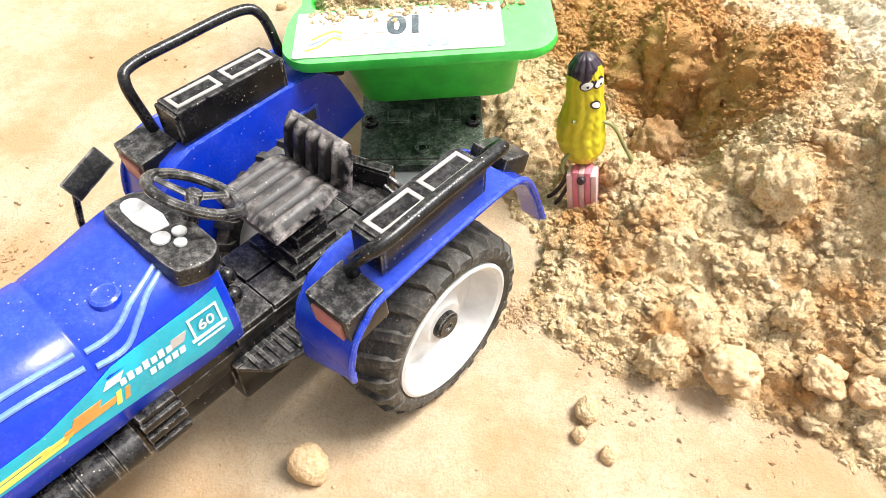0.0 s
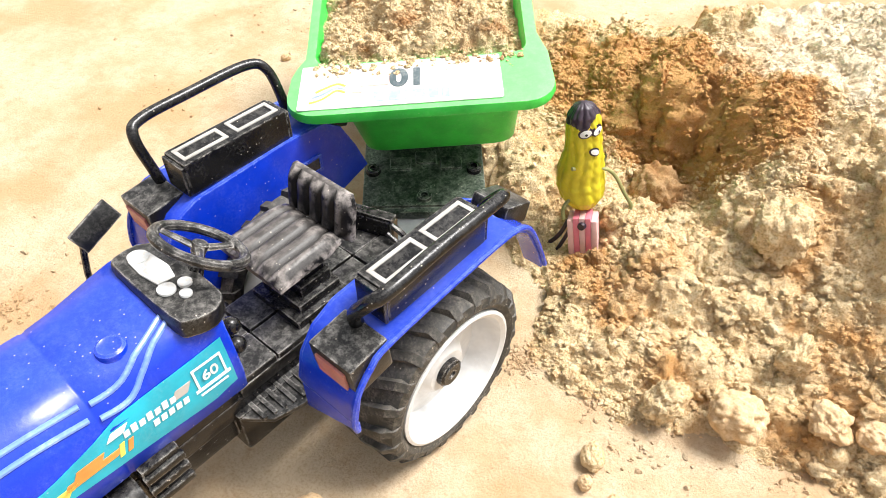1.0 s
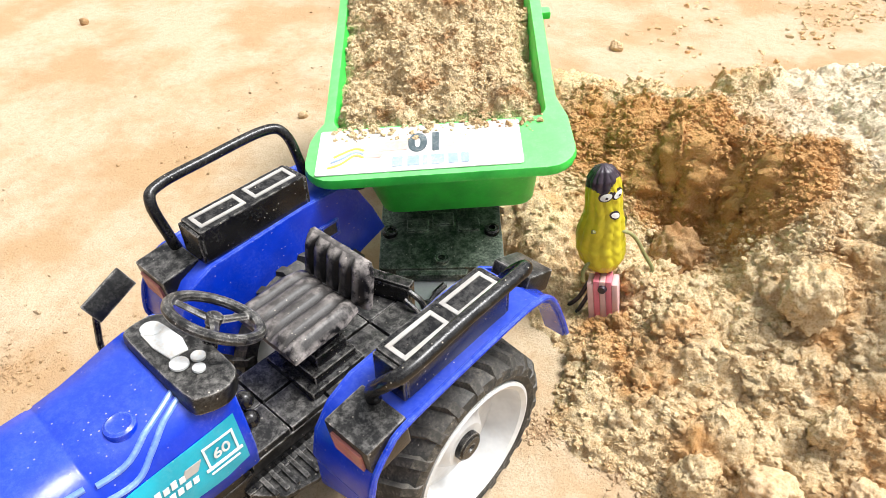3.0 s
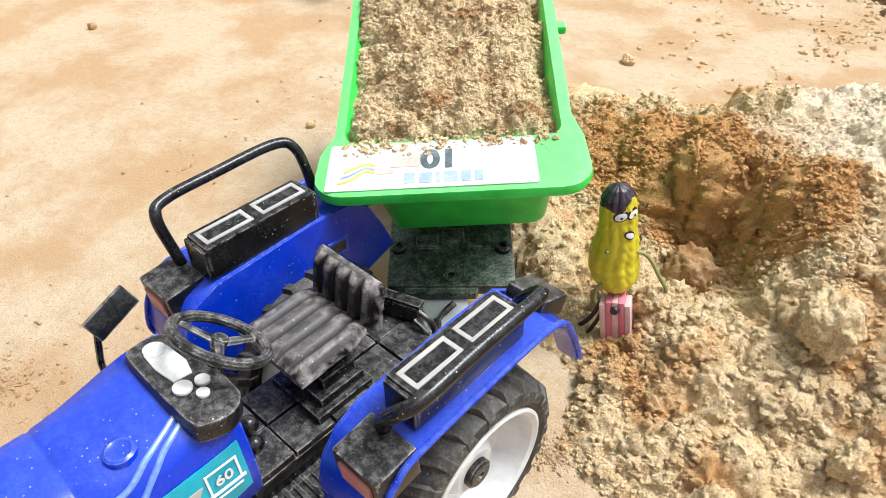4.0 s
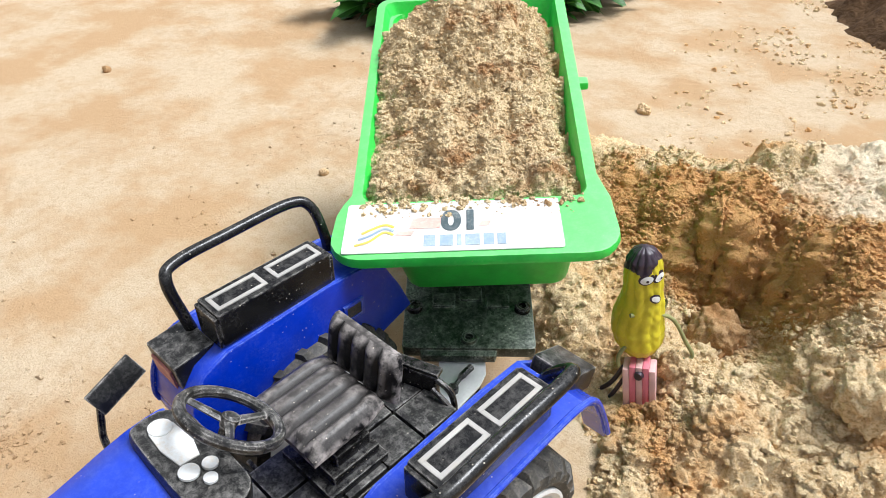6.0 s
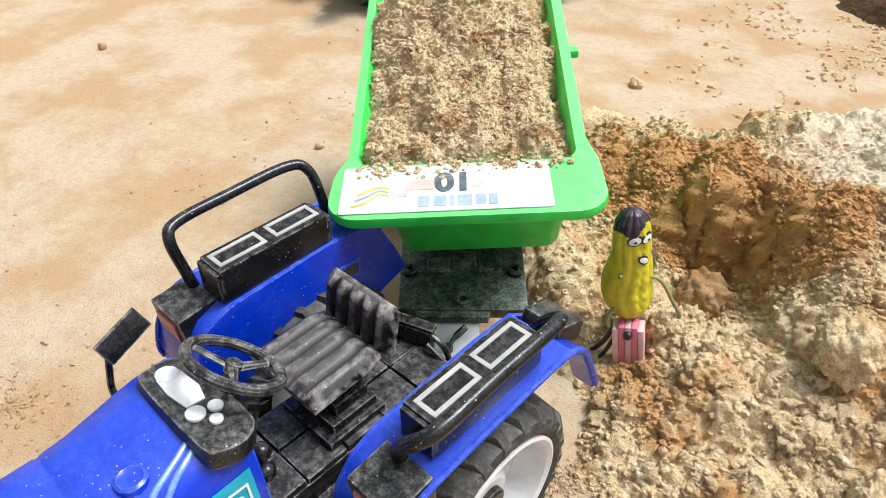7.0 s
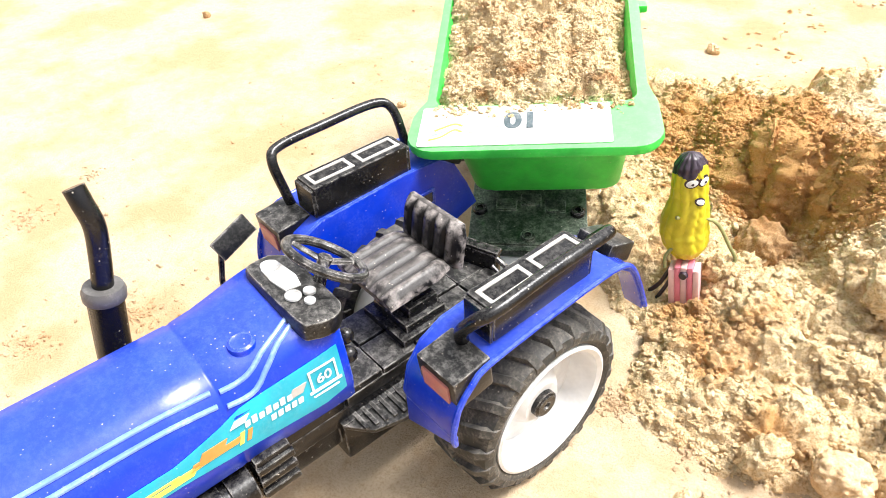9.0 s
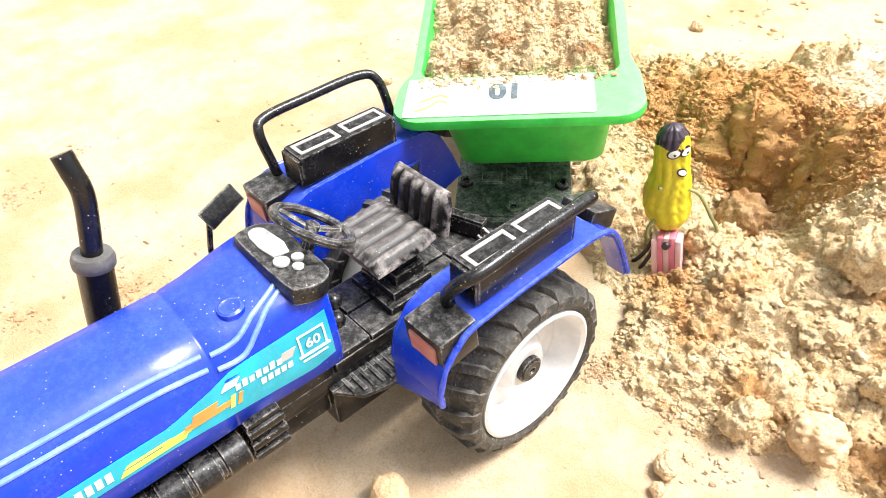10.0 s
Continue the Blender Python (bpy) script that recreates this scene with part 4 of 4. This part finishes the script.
# seat
for k, (y, z, sx_, sy_, sz_) in enumerate(((-0.020, 0.0590, 0.026, 0.024, 0.0040), (-0.019, 0.0625, 0.021, 0.019, 0.0045), (-0.018, 0.0665, 0.016, 0.014, 0.0060), (-0.017, 0.0700, 0.012, 0.010, 0.0100))):
    bm = bmesh.new()
    box(bm, (CX, y, z), (sx_, sy_, sz_), 0.001)
    part("seat_base" if k == 0 else "seat_riser", bm, BLACK, tractor)
SX = CX - 0.004


def ribbed(bm, width, depth, n, base, high, m, tip=0.0):
    """A cushion with n rounded ribs running along its depth."""
    top, cols = [], n * 6
    for i in range(cols + 1):
        u = i / cols
        z = base + high * abs(math.sin(math.pi * n * u)) ** 0.6
        top.append(((u - 0.5) * width, z * min(1.0, 6 * min(u, 1 - u) + 0.35)))
    rings = []
    for k in range(9):
        v = k / 8
        f = 1.0 - 0.65 * (abs(2 * v - 1) ** 8)
        pinch = 1.0 - 0.10 * smoothstep(0.75, 1.0, v) - tip * (v > 0.9)
        ring = [m @ Vector((x * pinch, (v - 0.5) * depth, z * f)) for x, z in top]
        ring += [m @ Vector((x * pinch, (v - 0.5) * depth, -base * 0.6)) for x, z in top[::-1]]
        rings.append(ring)
    loft(bm, rings)


bm = bmesh.new()
ribbed(bm, 0.0335, 0.0290, 5, 0.0022, 0.0017, Matrix.Translation((SX - 0.0020, -0.0200, 0.0785)) @ Euler((radians(3), 0, 0)).to_matrix().to_4x4())
part("seat_cushion", bm, BLACK_RIB, tractor, "ribbed black seat cushion rubbed pale with dust", 60)
bm = bmesh.new()
ribbed(bm, 0.0325, 0.0185, 5, 0.0026, 0.0018, Matrix.Translation((SX - 0.0015, -0.0005, 0.0862)) @ Euler((radians(80), 0, 0)).to_matrix().to_4x4())
part("seat_backrest", bm, BLACK_RIB, tractor, "ribbed black seat backrest", 60)
bm = bmesh.new()
box(bm, (SX, 0.0010, 0.0780), (0.020, 0.004, 0.010), 0.001)
part("seat_hinge", bm, BLACK, tractor)

# rear casing and hitch
bm = bmesh.new()
box(bm, (CX, 0.010, 0.0380), (0.040, 0.024, 0.022), 0.002)
box(bm, (-0.0600, 0.0195, 0.0530), (0.0250, 0.0030, 0.0250), 0.0008, (0, 0, 18))
box(bm, (-0.0605, 0.0205, 0.0660), (0.0260, 0.0045, 0.0022), 0.0006, (0, 0, 18))
part("rear_casing", bm, BLACK, tractor)
bm = bmesh.new()
tube(bm, smooth_path([(-0.0490, 0.0230, 0.0640), (-0.0430, 0.0245, 0.0600), (-0.0415, 0.0250, 0.0500), (-0.0440, 0.0240, 0.0400)], 6), 0.0012, 8)
tube(bm, smooth_path([(-0.0480, 0.0200, 0.0620), (-0.0400, 0.0215, 0.0560), (-0.0395, 0.0220, 0.0440)], 6), 0.0010, 8)
part("hydraulic_hose", bm, BLACK, tractor)
bm = bmesh.new()
box(bm, (CX + 0.002, 0.032, 0.0160), (0.008, 0.040, 0.004), 0.001)
box(bm, (CX + 0.002, 0.014, 0.0220), (0.008, 0.006, 0.016), 0.001)
part("drawbar_hook", bm, BLACK, tractor)


# fenders with pads, rails and lamps
FENDER = ((-0.0482, 0.0640), (-0.0490, 0.0690), (-0.0465, 0.0790), (-0.0405, 0.0865), (-0.0315, 0.0905), (0.0100, 0.0925), (0.0280, 0.0915), (0.0360, 0.0860), (0.0430, 0.0730), (0.0485, 0.0600))


def fender(side):
    near = side > 0
    x_in, x_out = CX + side * 0.0355, CX + side * 0.0595
    bm = bmesh.new()
    for skin, x_a in ((FENDER[:7], x_in), (FENDER[6:], x_out - side * 0.0085)):
        inner = [(y * 0.965, z - 0.0016) for y, z in skin]
        slab(bm, skin + tuple(inner[::-1]), "x", min(x_a, x_out), max(x_a, x_out), 0.0004)
    body = part("fender", bm, BLUE, tractor)
    bm = bmesh.new()
    wall = [(y, z - 0.0002) for y, z in FENDER] + [(0.030, 0.054), (0.018, 0.046), (-0.030, 0.042)]
    slab(bm, wall, "x", x_in - 0.0009 * side, x_in + 0.0009 * side, 0.0003)
    part("inner_wall", bm, BLUE, body)
    bm = bmesh.new()
    slab(bm, [(x_in, 0.0530), (x_out, 0.0630), (x_out, 0.0660), (x_in, 0.0660)], "y", -0.0487, -0.0468, 0.0004)
    part("front_skirt", bm, BLUE, body)
    bm = bmesh.new()
    lip = [(x_out, y, z - 0.0008) for y, z in FENDER]
    tube(bm, smooth_path(lip, 4), 0.0011, 8)
    part("edge_bead", bm, BLUE, body)
    # slot near the rear of the inner wall
    bm = bmesh.new()
    xw = x_in - side * 0.0014
    for y, z, dy, dz in ((0.0190, 0.0790, 0.0090, 0.0014), (0.0190, 0.0725, 0.0090, 0.0014), (0.0150, 0.0757, 0.0014, 0.0078), (0.0230, 0.0757, 0.0014, 0.0078)):
        box(bm, (xw, y, z), (0.0012, dy, dz), 0.0003)
    frame_part = part("slot_frame", bm, BLUE, body)
    bm = bmesh.new()
    box(bm, (xw + side * 0.0002, 0.0190, 0.0757), (0.0008, 0.0066, 0.0050))
    part("slot", bm, INK_BLACK, body)
    # pad
    pc = CX + (0.0495 if near else -0.0420)
    py = 0.0 if near else -0.0035
    bm = bmesh.new()
    box(bm, (pc, py - 0.0060, 0.0980), (0.0125, 0.0440, 0.0130), 0.0010)
    pad = part("pad", bm, BLACK, tractor, "black box pad with two pale line frames on top")
    for y in (py - 0.0170, py + 0.0050):
        bm = bmesh.new()
        for dx, dy, sx_, sy_ in ((0, 0.0085, 0.0076, 0.0015), (0, -0.0085, 0.0076, 0.0015), (0.0033, 0, 0.0014, 0.0184), (-0.0033, 0, 0.0014, 0.0184)):
            box(bm, (pc + dx, y + dy, 0.1045), (sx_, sy_, 0.0006 + 0.0002 * (dx != 0)), 0.0001)
        part("line_frame", bm, INK_GREY, pad, "worn pale raised line frame")
    for y in (py - 0.0285, py + 0.0165):
        bm = bmesh.new()
        box(bm, (pc, y, 0.0975), (0.0120, 0.0016, 0.0120), 0.0006)
        part("pad_end", bm, BLACK, pad)
    # hand rail leaning outwards
    xf, xt = CX + side * (0.0475 if near else 0.0530), CX + side * (0.0595 if near else 0.0605)
    dz = -0.0015 if near else 0.0003
    pts = [(xf, -0.0335, 0.0900), (xf + side * 0.001, -0.0345, 0.0960), (xt - side * 0.003, -0.0355, 0.1085 + dz), (xt, -0.0300, 0.1115 + dz), (xt, -0.0100, 0.1125 + dz), (xt, 0.0150, 0.1125 + dz), (xt - side * 0.003, 0.0220, 0.1090 + dz), (xf + side * 0.001, 0.0240, 0.0970), (xf, 0.0240, 0.0900)]
    bm = bmesh.new()
    tube(bm, smooth_path(pts, 6), 0.0023 if near else 0.0020, 12)
    part("hand_rail", bm, BLACK, tractor, "bent black tube hand rail")
    # head lamp on the fender's front shoulder
    lx = CX + side * 0.0500
    bm = bmesh.new()
    box(bm, (lx, -0.0390, 0.0838), (0.0175, 0.0150, 0.0130), 0.0008, (6, 0, 0))
    lamp = part("lamp_housing", bm, BLACK_DUSTY, tractor, "square dusty black lamp housing")
    bm = bmesh.new()
    box(bm, (lx, -0.0467, 0.0825), (0.0120, 0.0012, 0.0080), 0.0004, (6, 0, 0))
    part("lamp_lens", bm, LAMP_RED, lamp, "faded pink lamp lens")
    bm = bmesh.new()
    box(bm, (CX + side * 0.0455, 0.0370, 0.0875), (0.0150, 0.0150, 0.0080), 0.0010, (-22, 0, 0))
    part("tail_lamp", bm, BLACK_DUSTY, tractor, "dusty grey-black tail lamp block")


for s in (1, -1):
    fender(s)


# wheels
def wheel(side, y, z, radius, rim, width, x_out, lugs):
    """Tyre with bar lugs, dished white rim and black cap; x_out is the outer face."""
    root_m = Matrix.Translation((x_out, y, z)) @ Matrix.Diagonal((side, 1, 1, 1))
    bm = bmesh.new()
    w = width
    lathe(bm, [(0.000, rim - 0.0005), (0.0016, rim + 0.0012), (0.0022, rim + 0.35 * (radius - rim)), (0.0012, rim + 0.72 * (radius - rim)), (-0.0030, radius - 0.0012), (-w * 0.5, radius - 0.0004), (-w + 0.003, radius - 0.0012),
               (-w - 0.0012, rim + 0.72 * (radius - rim)), (-w - 0.002, rim + 0.0012), (-w, rim - 0.0005), (0.000, rim - 0.0005)], (0, 0, 0), "x", 56, 0, False)
    for v in bm.verts:
        v.co = root_m @ v.co
    tyre = part("tyre", bm, RUBBER, tractor, "dusty black rubber tyre with bar lugs" if lugs else "small black rubber front tyre")
    for half in (0, 1):
        x0, x1 = (0.0022, -w * 0.52) if half == 0 else (-w - 0.0022, -w * 0.48)
        bm = bmesh.new()
        ring = []
        for t, lean, rr in ((0.0, 0.0, radius - 0.0030), (0.22, 0.01, radius + 0.0008), (1.0, 0.16, radius + 0.0016)):
            x = x0 + (x1 - x0) * t
            ring.append([Matrix.Rotation(lean, 4, "X") @ Vector((x, q, rr + d)) for q, d in ((-0.0024, -0.003), (-0.0016, 0.0), (0.0016, 0.0), (0.0024, -0.003))])
        loft(bm, ring)
        first = None
        for k in range(lugs):
            turn = root_m @ Matrix.Rotation(2 * math.pi * (k + 0.5 * half) / lugs, 4, "X")
            lug = part("lug", bm, RUBBER, tyre) if first is None else new("lug", first)
            first, lug.parent, lug.matrix_basis = lug.data, tyre, turn
    bm = bmesh.new()
    r = rim
    lathe(bm, [(-w * 0.9, r - 0.001), (-0.001, r - 0.0002), (0.0016, r), (0.0020, r - 0.0012), (0.0010, r - 0.0030), (-0.0060, r - 0.0042), (-0.0100, r - 0.0065), (-0.0090, r * 0.45), (-0.0050, r * 0.34), (-0.0042, r * 0.30), (-0.0045, 0.0008), (-w * 0.9, 0.0008)], (0, 0, 0), "x", 56)
    for v in bm.verts:
        v.co = root_m @ v.co
    part("rim", bm, WHITE, tyre, "white dished plastic rim")
    bm = bmesh.new()
    lathe(bm, [(-0.0060, r * 0.20), (-0.0022, r * 0.20), (-0.0014, r * 0.16), (-0.0014, r * 0.06), (-0.0022, r * 0.05), (-0.0022, 0.0003)], (0, 0, 0), "x", 20)
    for v in bm.verts:
        v.co = root_m @ v.co
    part("hub_cap", bm, BLACK, tyre)


wheel(1, 0.0005, 0.0355, 0.0370, 0.0285, 0.026, 0.0035, 22)
wheel(-1, 0.0005, 0.0355, 0.0370, 0.0285, 0.026, 2 * CX - 0.0035, 22)
wheel(1, -0.178, 0.0195, 0.0205, 0.0140, 0.014, CX + 0.040, 0)
wheel(-1, -0.178, 0.0195, 0.0205, 0.0140, 0.014, CX - 0.040, 0)
bm = bmesh.new()
tube(bm, [(2 * CX + 0.020, 0.0005, 0.0355), (-0.020, 0.0005, 0.0355)], 0.006)
tube(bm, [(CX - 0.034, -0.178, 0.0195), (CX + 0.034, -0.178, 0.0195)], 0.003)
box(bm, (CX, -0.178, 0.027), (0.012, 0.012, 0.018), 0.001)
part("axle", bm, BLACK, tractor)

# exhaust stack, leaning a little
STACK = ((-0.088, -0.1144, 0.0815), (-0.088, -0.1095, 0.1056), (-0.0874, -0.1068, 0.1165), (-0.0868, -0.1046, 0.1278), (-0.0905, -0.1050, 0.1402))
LOW, RING, MID, BEND, TIP = [Vector(p) for p in STACK]
bm = bmesh.new()
axis_up = (RING - LOW).normalized()
tall = (RING - LOW).length
prof = [(-0.014, 0.0050), (0.0, 0.0056), (tall - 0.0050, 0.0056), (tall - 0.0040, 0.0062), (tall - 0.0012, 0.0064), (tall, 0.0058), (tall + 0.0006, 0.0040)]
lathe(bm, prof, (0, 0, 0), "z", 24)
stand = Matrix.Translation(LOW) @ axis_up.to_track_quat("Z", "Y").to_matrix().to_4x4()
for v in bm.verts:
    v.co = stand @ v.co
stack = part("exhaust_muffler", bm, BLACK, tractor, "black exhaust muffler with a dusty collar")
bm = bmesh.new()
tube(bm, smooth_path([RING, MID, BEND, BEND * 0.45 + TIP * 0.55 + Vector((0.0004, 0, 0.0006)), TIP], 6), 0.0033, 14)
part("exhaust_pipe", bm, BLACK, stack)
bm = bmesh.new()
lathe(bm, [(tall - 0.0042, 0.0060), (tall - 0.0034, 0.0066), (tall - 0.0008, 0.0067), (tall + 0.0010, 0.0060), (tall + 0.0012, 0.0036)], (0, 0, 0), "z", 24)
for v in bm.verts:
    v.co = stand @ v.co
part("collar", bm, GREY_DUSTY, stack, "dusty grey collar")
bm = bmesh.new()
box(bm, (LOW.x + 0.010, LOW.y, LOW.z - 0.008), (0.020, 0.008, 0.006), 0.001)
part("exhaust_bracket", bm, BLACK, stack)

# wing mirror on the far side
bm = bmesh.new()
mm = Matrix.Translation((-0.0925, -0.0640, 0.0980)) @ Euler((radians(20), radians(-25), 0)).to_matrix().to_4x4()
box(bm, (0, 0, 0), (0.0016, 0.0160, 0.0080), 0.0005)
for v in bm.verts:
    v.co = mm @ v.co
mirror = part("wing_mirror", bm, BLACK_DUSTY, tractor, "black rectangular mirror plate on a stalk")
bm = bmesh.new()
tube(bm, smooth_path([(-0.0930, -0.0690, 0.0960), (-0.0930, -0.0710, 0.0880), (-0.0925, -0.0725, 0.0780), (-0.0780, -0.0725, 0.0700)], 5), 0.0011, 8)
part("mirror_stalk", bm, BLACK, mirror)

# white hitch tag lying between tractor and trailer
HITCH = TRAILER @ pose(-0.001, 0.0055, 0.0285, 0, 0, 0)
tag = thing("hitch_plate", HITCH, "white plastic plate on the trailer drawbar with a black pin", "plate")
bm = bmesh.new()
slab(bm, [(-0.0110, 0.0135), (0.0090, 0.0120), (0.0092, 0.0030), (0.0065, -0.0030), (-0.0030, -0.0150), (-0.0085, -0.0160), (-0.0102, -0.0040)], "z", 0.0002, 0.0016, 0.0004)
part("plate", bm, INK_WHITE, tag)
bm = bmesh.new()
tube(bm, smooth_path([(-0.004, -0.005, 0.0036), (-0.001, 0.000, 0.0040), (0.003, 0.005, 0.0036)], 4), [0.0010] * 4 + [0.0016] * 5, 8)
lathe(bm, [(0.0020, 0.0022), (0.0048, 0.0022), (0.0054, 0.0014)], (-0.0045, -0.006, 0), "z", 12)
part("pin", bm, BLACK, tag)

# ---- painted peanut figure ----
def peanut_figure():
    bm = bmesh.new()
    base, top = Vector((-0.0340, 0.2755, 0.026)), Vector((-0.0428, 0.2775, 0.0810))
    up = (top - base).normalized()
    front = Vector((0.80, -0.60, 0)).normalized()
    front = (front - up * front.dot(up)).normalized()
    side = up.cross(front)
    length = (top - base).length
    prof = [(0.0, 0.0020), (0.03, 0.0052), (0.12, 0.0086), (0.25, 0.0100), (0.38, 0.0096), (0.50, 0.0084), (0.60, 0.0071), (0.70, 0.0069), (0.80, 0.0068), (0.90, 0.0060), (0.97, 0.0040), (1.0, 0.0012)]
    n, rows = 80, 110
    grid = []
    for j in range(rows + 1):
        t = j / rows
        r = 1.12 * float(np.interp(t, [p[0] for p in prof], [p[1] for p in prof]))
        ring = []
        for k in range(n):
            a = 2 * math.pi * k / n
            net = 0.0008 * abs(math.sin(a * 6 + 0.5 * math.sin(t * 11 + a))) ** 0.7 + 0.0003 * abs(math.sin(t * 38 + 2.1 * math.sin(a * 6)))
            rr = r - 0.0004 + net * min(1, r / 0.006) + 0.0004 * noise.noise(Vector((a * 2, t * 8, 1)))
            back = -0.003 * math.exp(-((t - 0.30) / 0.22) ** 2)
            ring.append(base + up * (t * length) + side * (math.cos(a) * rr) + front * (math.sin(a) * rr * 0.95 + back))
        grid.append(ring)
    loft(bm, grid, mat=0)
    # dark cap of hair-like paint on the crown
    for f in bm.faces:
        c = f.calc_center_median() - base
        t = c.dot(up) / length
        if t > 0.84 + 0.05 * math.sin(c.dot(side) * 420) + 0.03 * (c.dot(front) / 0.008):
            f.material_index = 1

    def on(t, s, proud=0.0005):
        """A place on the front skin, t up and s across."""
        r = 1.12 * float(np.interp(t, [p[0] for p in prof], [p[1] for p in prof]))
        a = math.pi / 2 - s
        return base + up * (t * length) + side * (math.cos(a) * (r + proud)) + front * (math.sin(a) * (r * 0.95 + proud))

    def patch(t, s, w, h, mat, proud, rot=0.0):
        vs = []
        for k in range(18):
            a = 2 * math.pi * k / 18
            x, y = w * math.cos(a), h * math.sin(a)
            vs.append(on(t + (x * math.sin(rot) + y * math.cos(rot)) / length, s + (x * math.cos(rot) - y * math.sin(rot)) / 0.0085, proud))
        mid = bm.verts.new(on(t, s, proud + 0.0003))
        ring = [bm.verts.new(v) for v in vs]
        for k in range(18):
            bm.faces.new((mid, ring[k], ring[(k + 1) % 18])).material_index = mat

    for s in (0.30, -0.42):
        patch(0.792, s, 0.0036, 0.0025, 1, 0.0006, 0.25)
        patch(0.790, s, 0.0027, 0.0017, 2, 0.0010, 0.25)
        patch(0.785, s + 0.02, 0.0006, 0.0006, 1, 0.0014)
    patch(0.615, 0.05, 0.0029, 0.0020, 1, 0.0008, -0.5)
    patch(0.616, 0.05, 0.0022, 0.0013, 2, 0.0012, -0.5)
    patch(0.73, 1.35, 0.0019, 0.0027, 1, 0.0006)
    patch(0.73, 1.35, 0.0012, 0.0017, 0, 0.0010)
    patch(0.50, 1.20, 0.0014, 0.0020, 1, 0.0008)
    # wire arms
    sh = on(0.50, 1.2, 0.0006)
    tube(bm, smooth_path([sh, sh + Vector((-0.001, -0.004, -0.008)), Vector((-0.0405, 0.2665, 0.032)), Vector((-0.0400, 0.2650, 0.024))], 5), 0.0009, 8, 3)
    sh = on(0.48, -1.1, 0.0004)
    tube(bm, smooth_path([sh, Vector((-0.0270, 0.2800, 0.0480)), Vector((-0.0180, 0.2840, 0.0340)), Vector((-0.0140, 0.2850, 0.0270)), Vector((-0.0170, 0.2830, 0.0255)), Vector((-0.0205, 0.2830, 0.0280))], 5), 0.0009, 8, 3)
    # pink striped block that it stands in
    m = Matrix.Translation((-0.0300, 0.2690, 0.0135)) @ Euler((radians(-6), radians(-10), radians(14))).to_matrix().to_4x4()
    for k in range(5):
        box(bm, m @ Vector((-0.0056 + 0.0028 * k, 0, 0)), (0.0028, 0.0095, 0.0270 - 0.003 * (k in (0, 4))), 0.0006, (-6, -10, 14), 2, 4 if k % 2 == 0 else 5)
    lathe_o = m @ Vector((0.0, -0.0050, 0.0095))
    tube(bm, [lathe_o + Vector((0, 0.001, 0)), lathe_o + Vector((0, -0.0012, 0.0002))], [0.0022, 0.0018], 12, 1)
    # legs of bent dark wire
    tube(bm, smooth_path([(-0.0390, 0.2700, 0.020), (-0.0420, 0.2690, 0.010), (-0.0465, 0.2680, 0.0030), (-0.0500, 0.2680, 0.0015)], 5), 0.0011, 8, 1)
    tube(bm, smooth_path([(-0.0370, 0.2680, 0.016), (-0.0400, 0.2660, 0.006), (-0.0420, 0.2655, 0.0010)], 5), 0.0010, 8, 1)
    return part("peanut_figure", bm, [NUT_YELLOW, NUT_DARK, INK_WHITE, WIRE, NUT_PINK, NUT_RED], None, "", 50)


tagged(peanut_figure(), "yellow painted peanut toy with wire arms on a pink block", "toy figure")
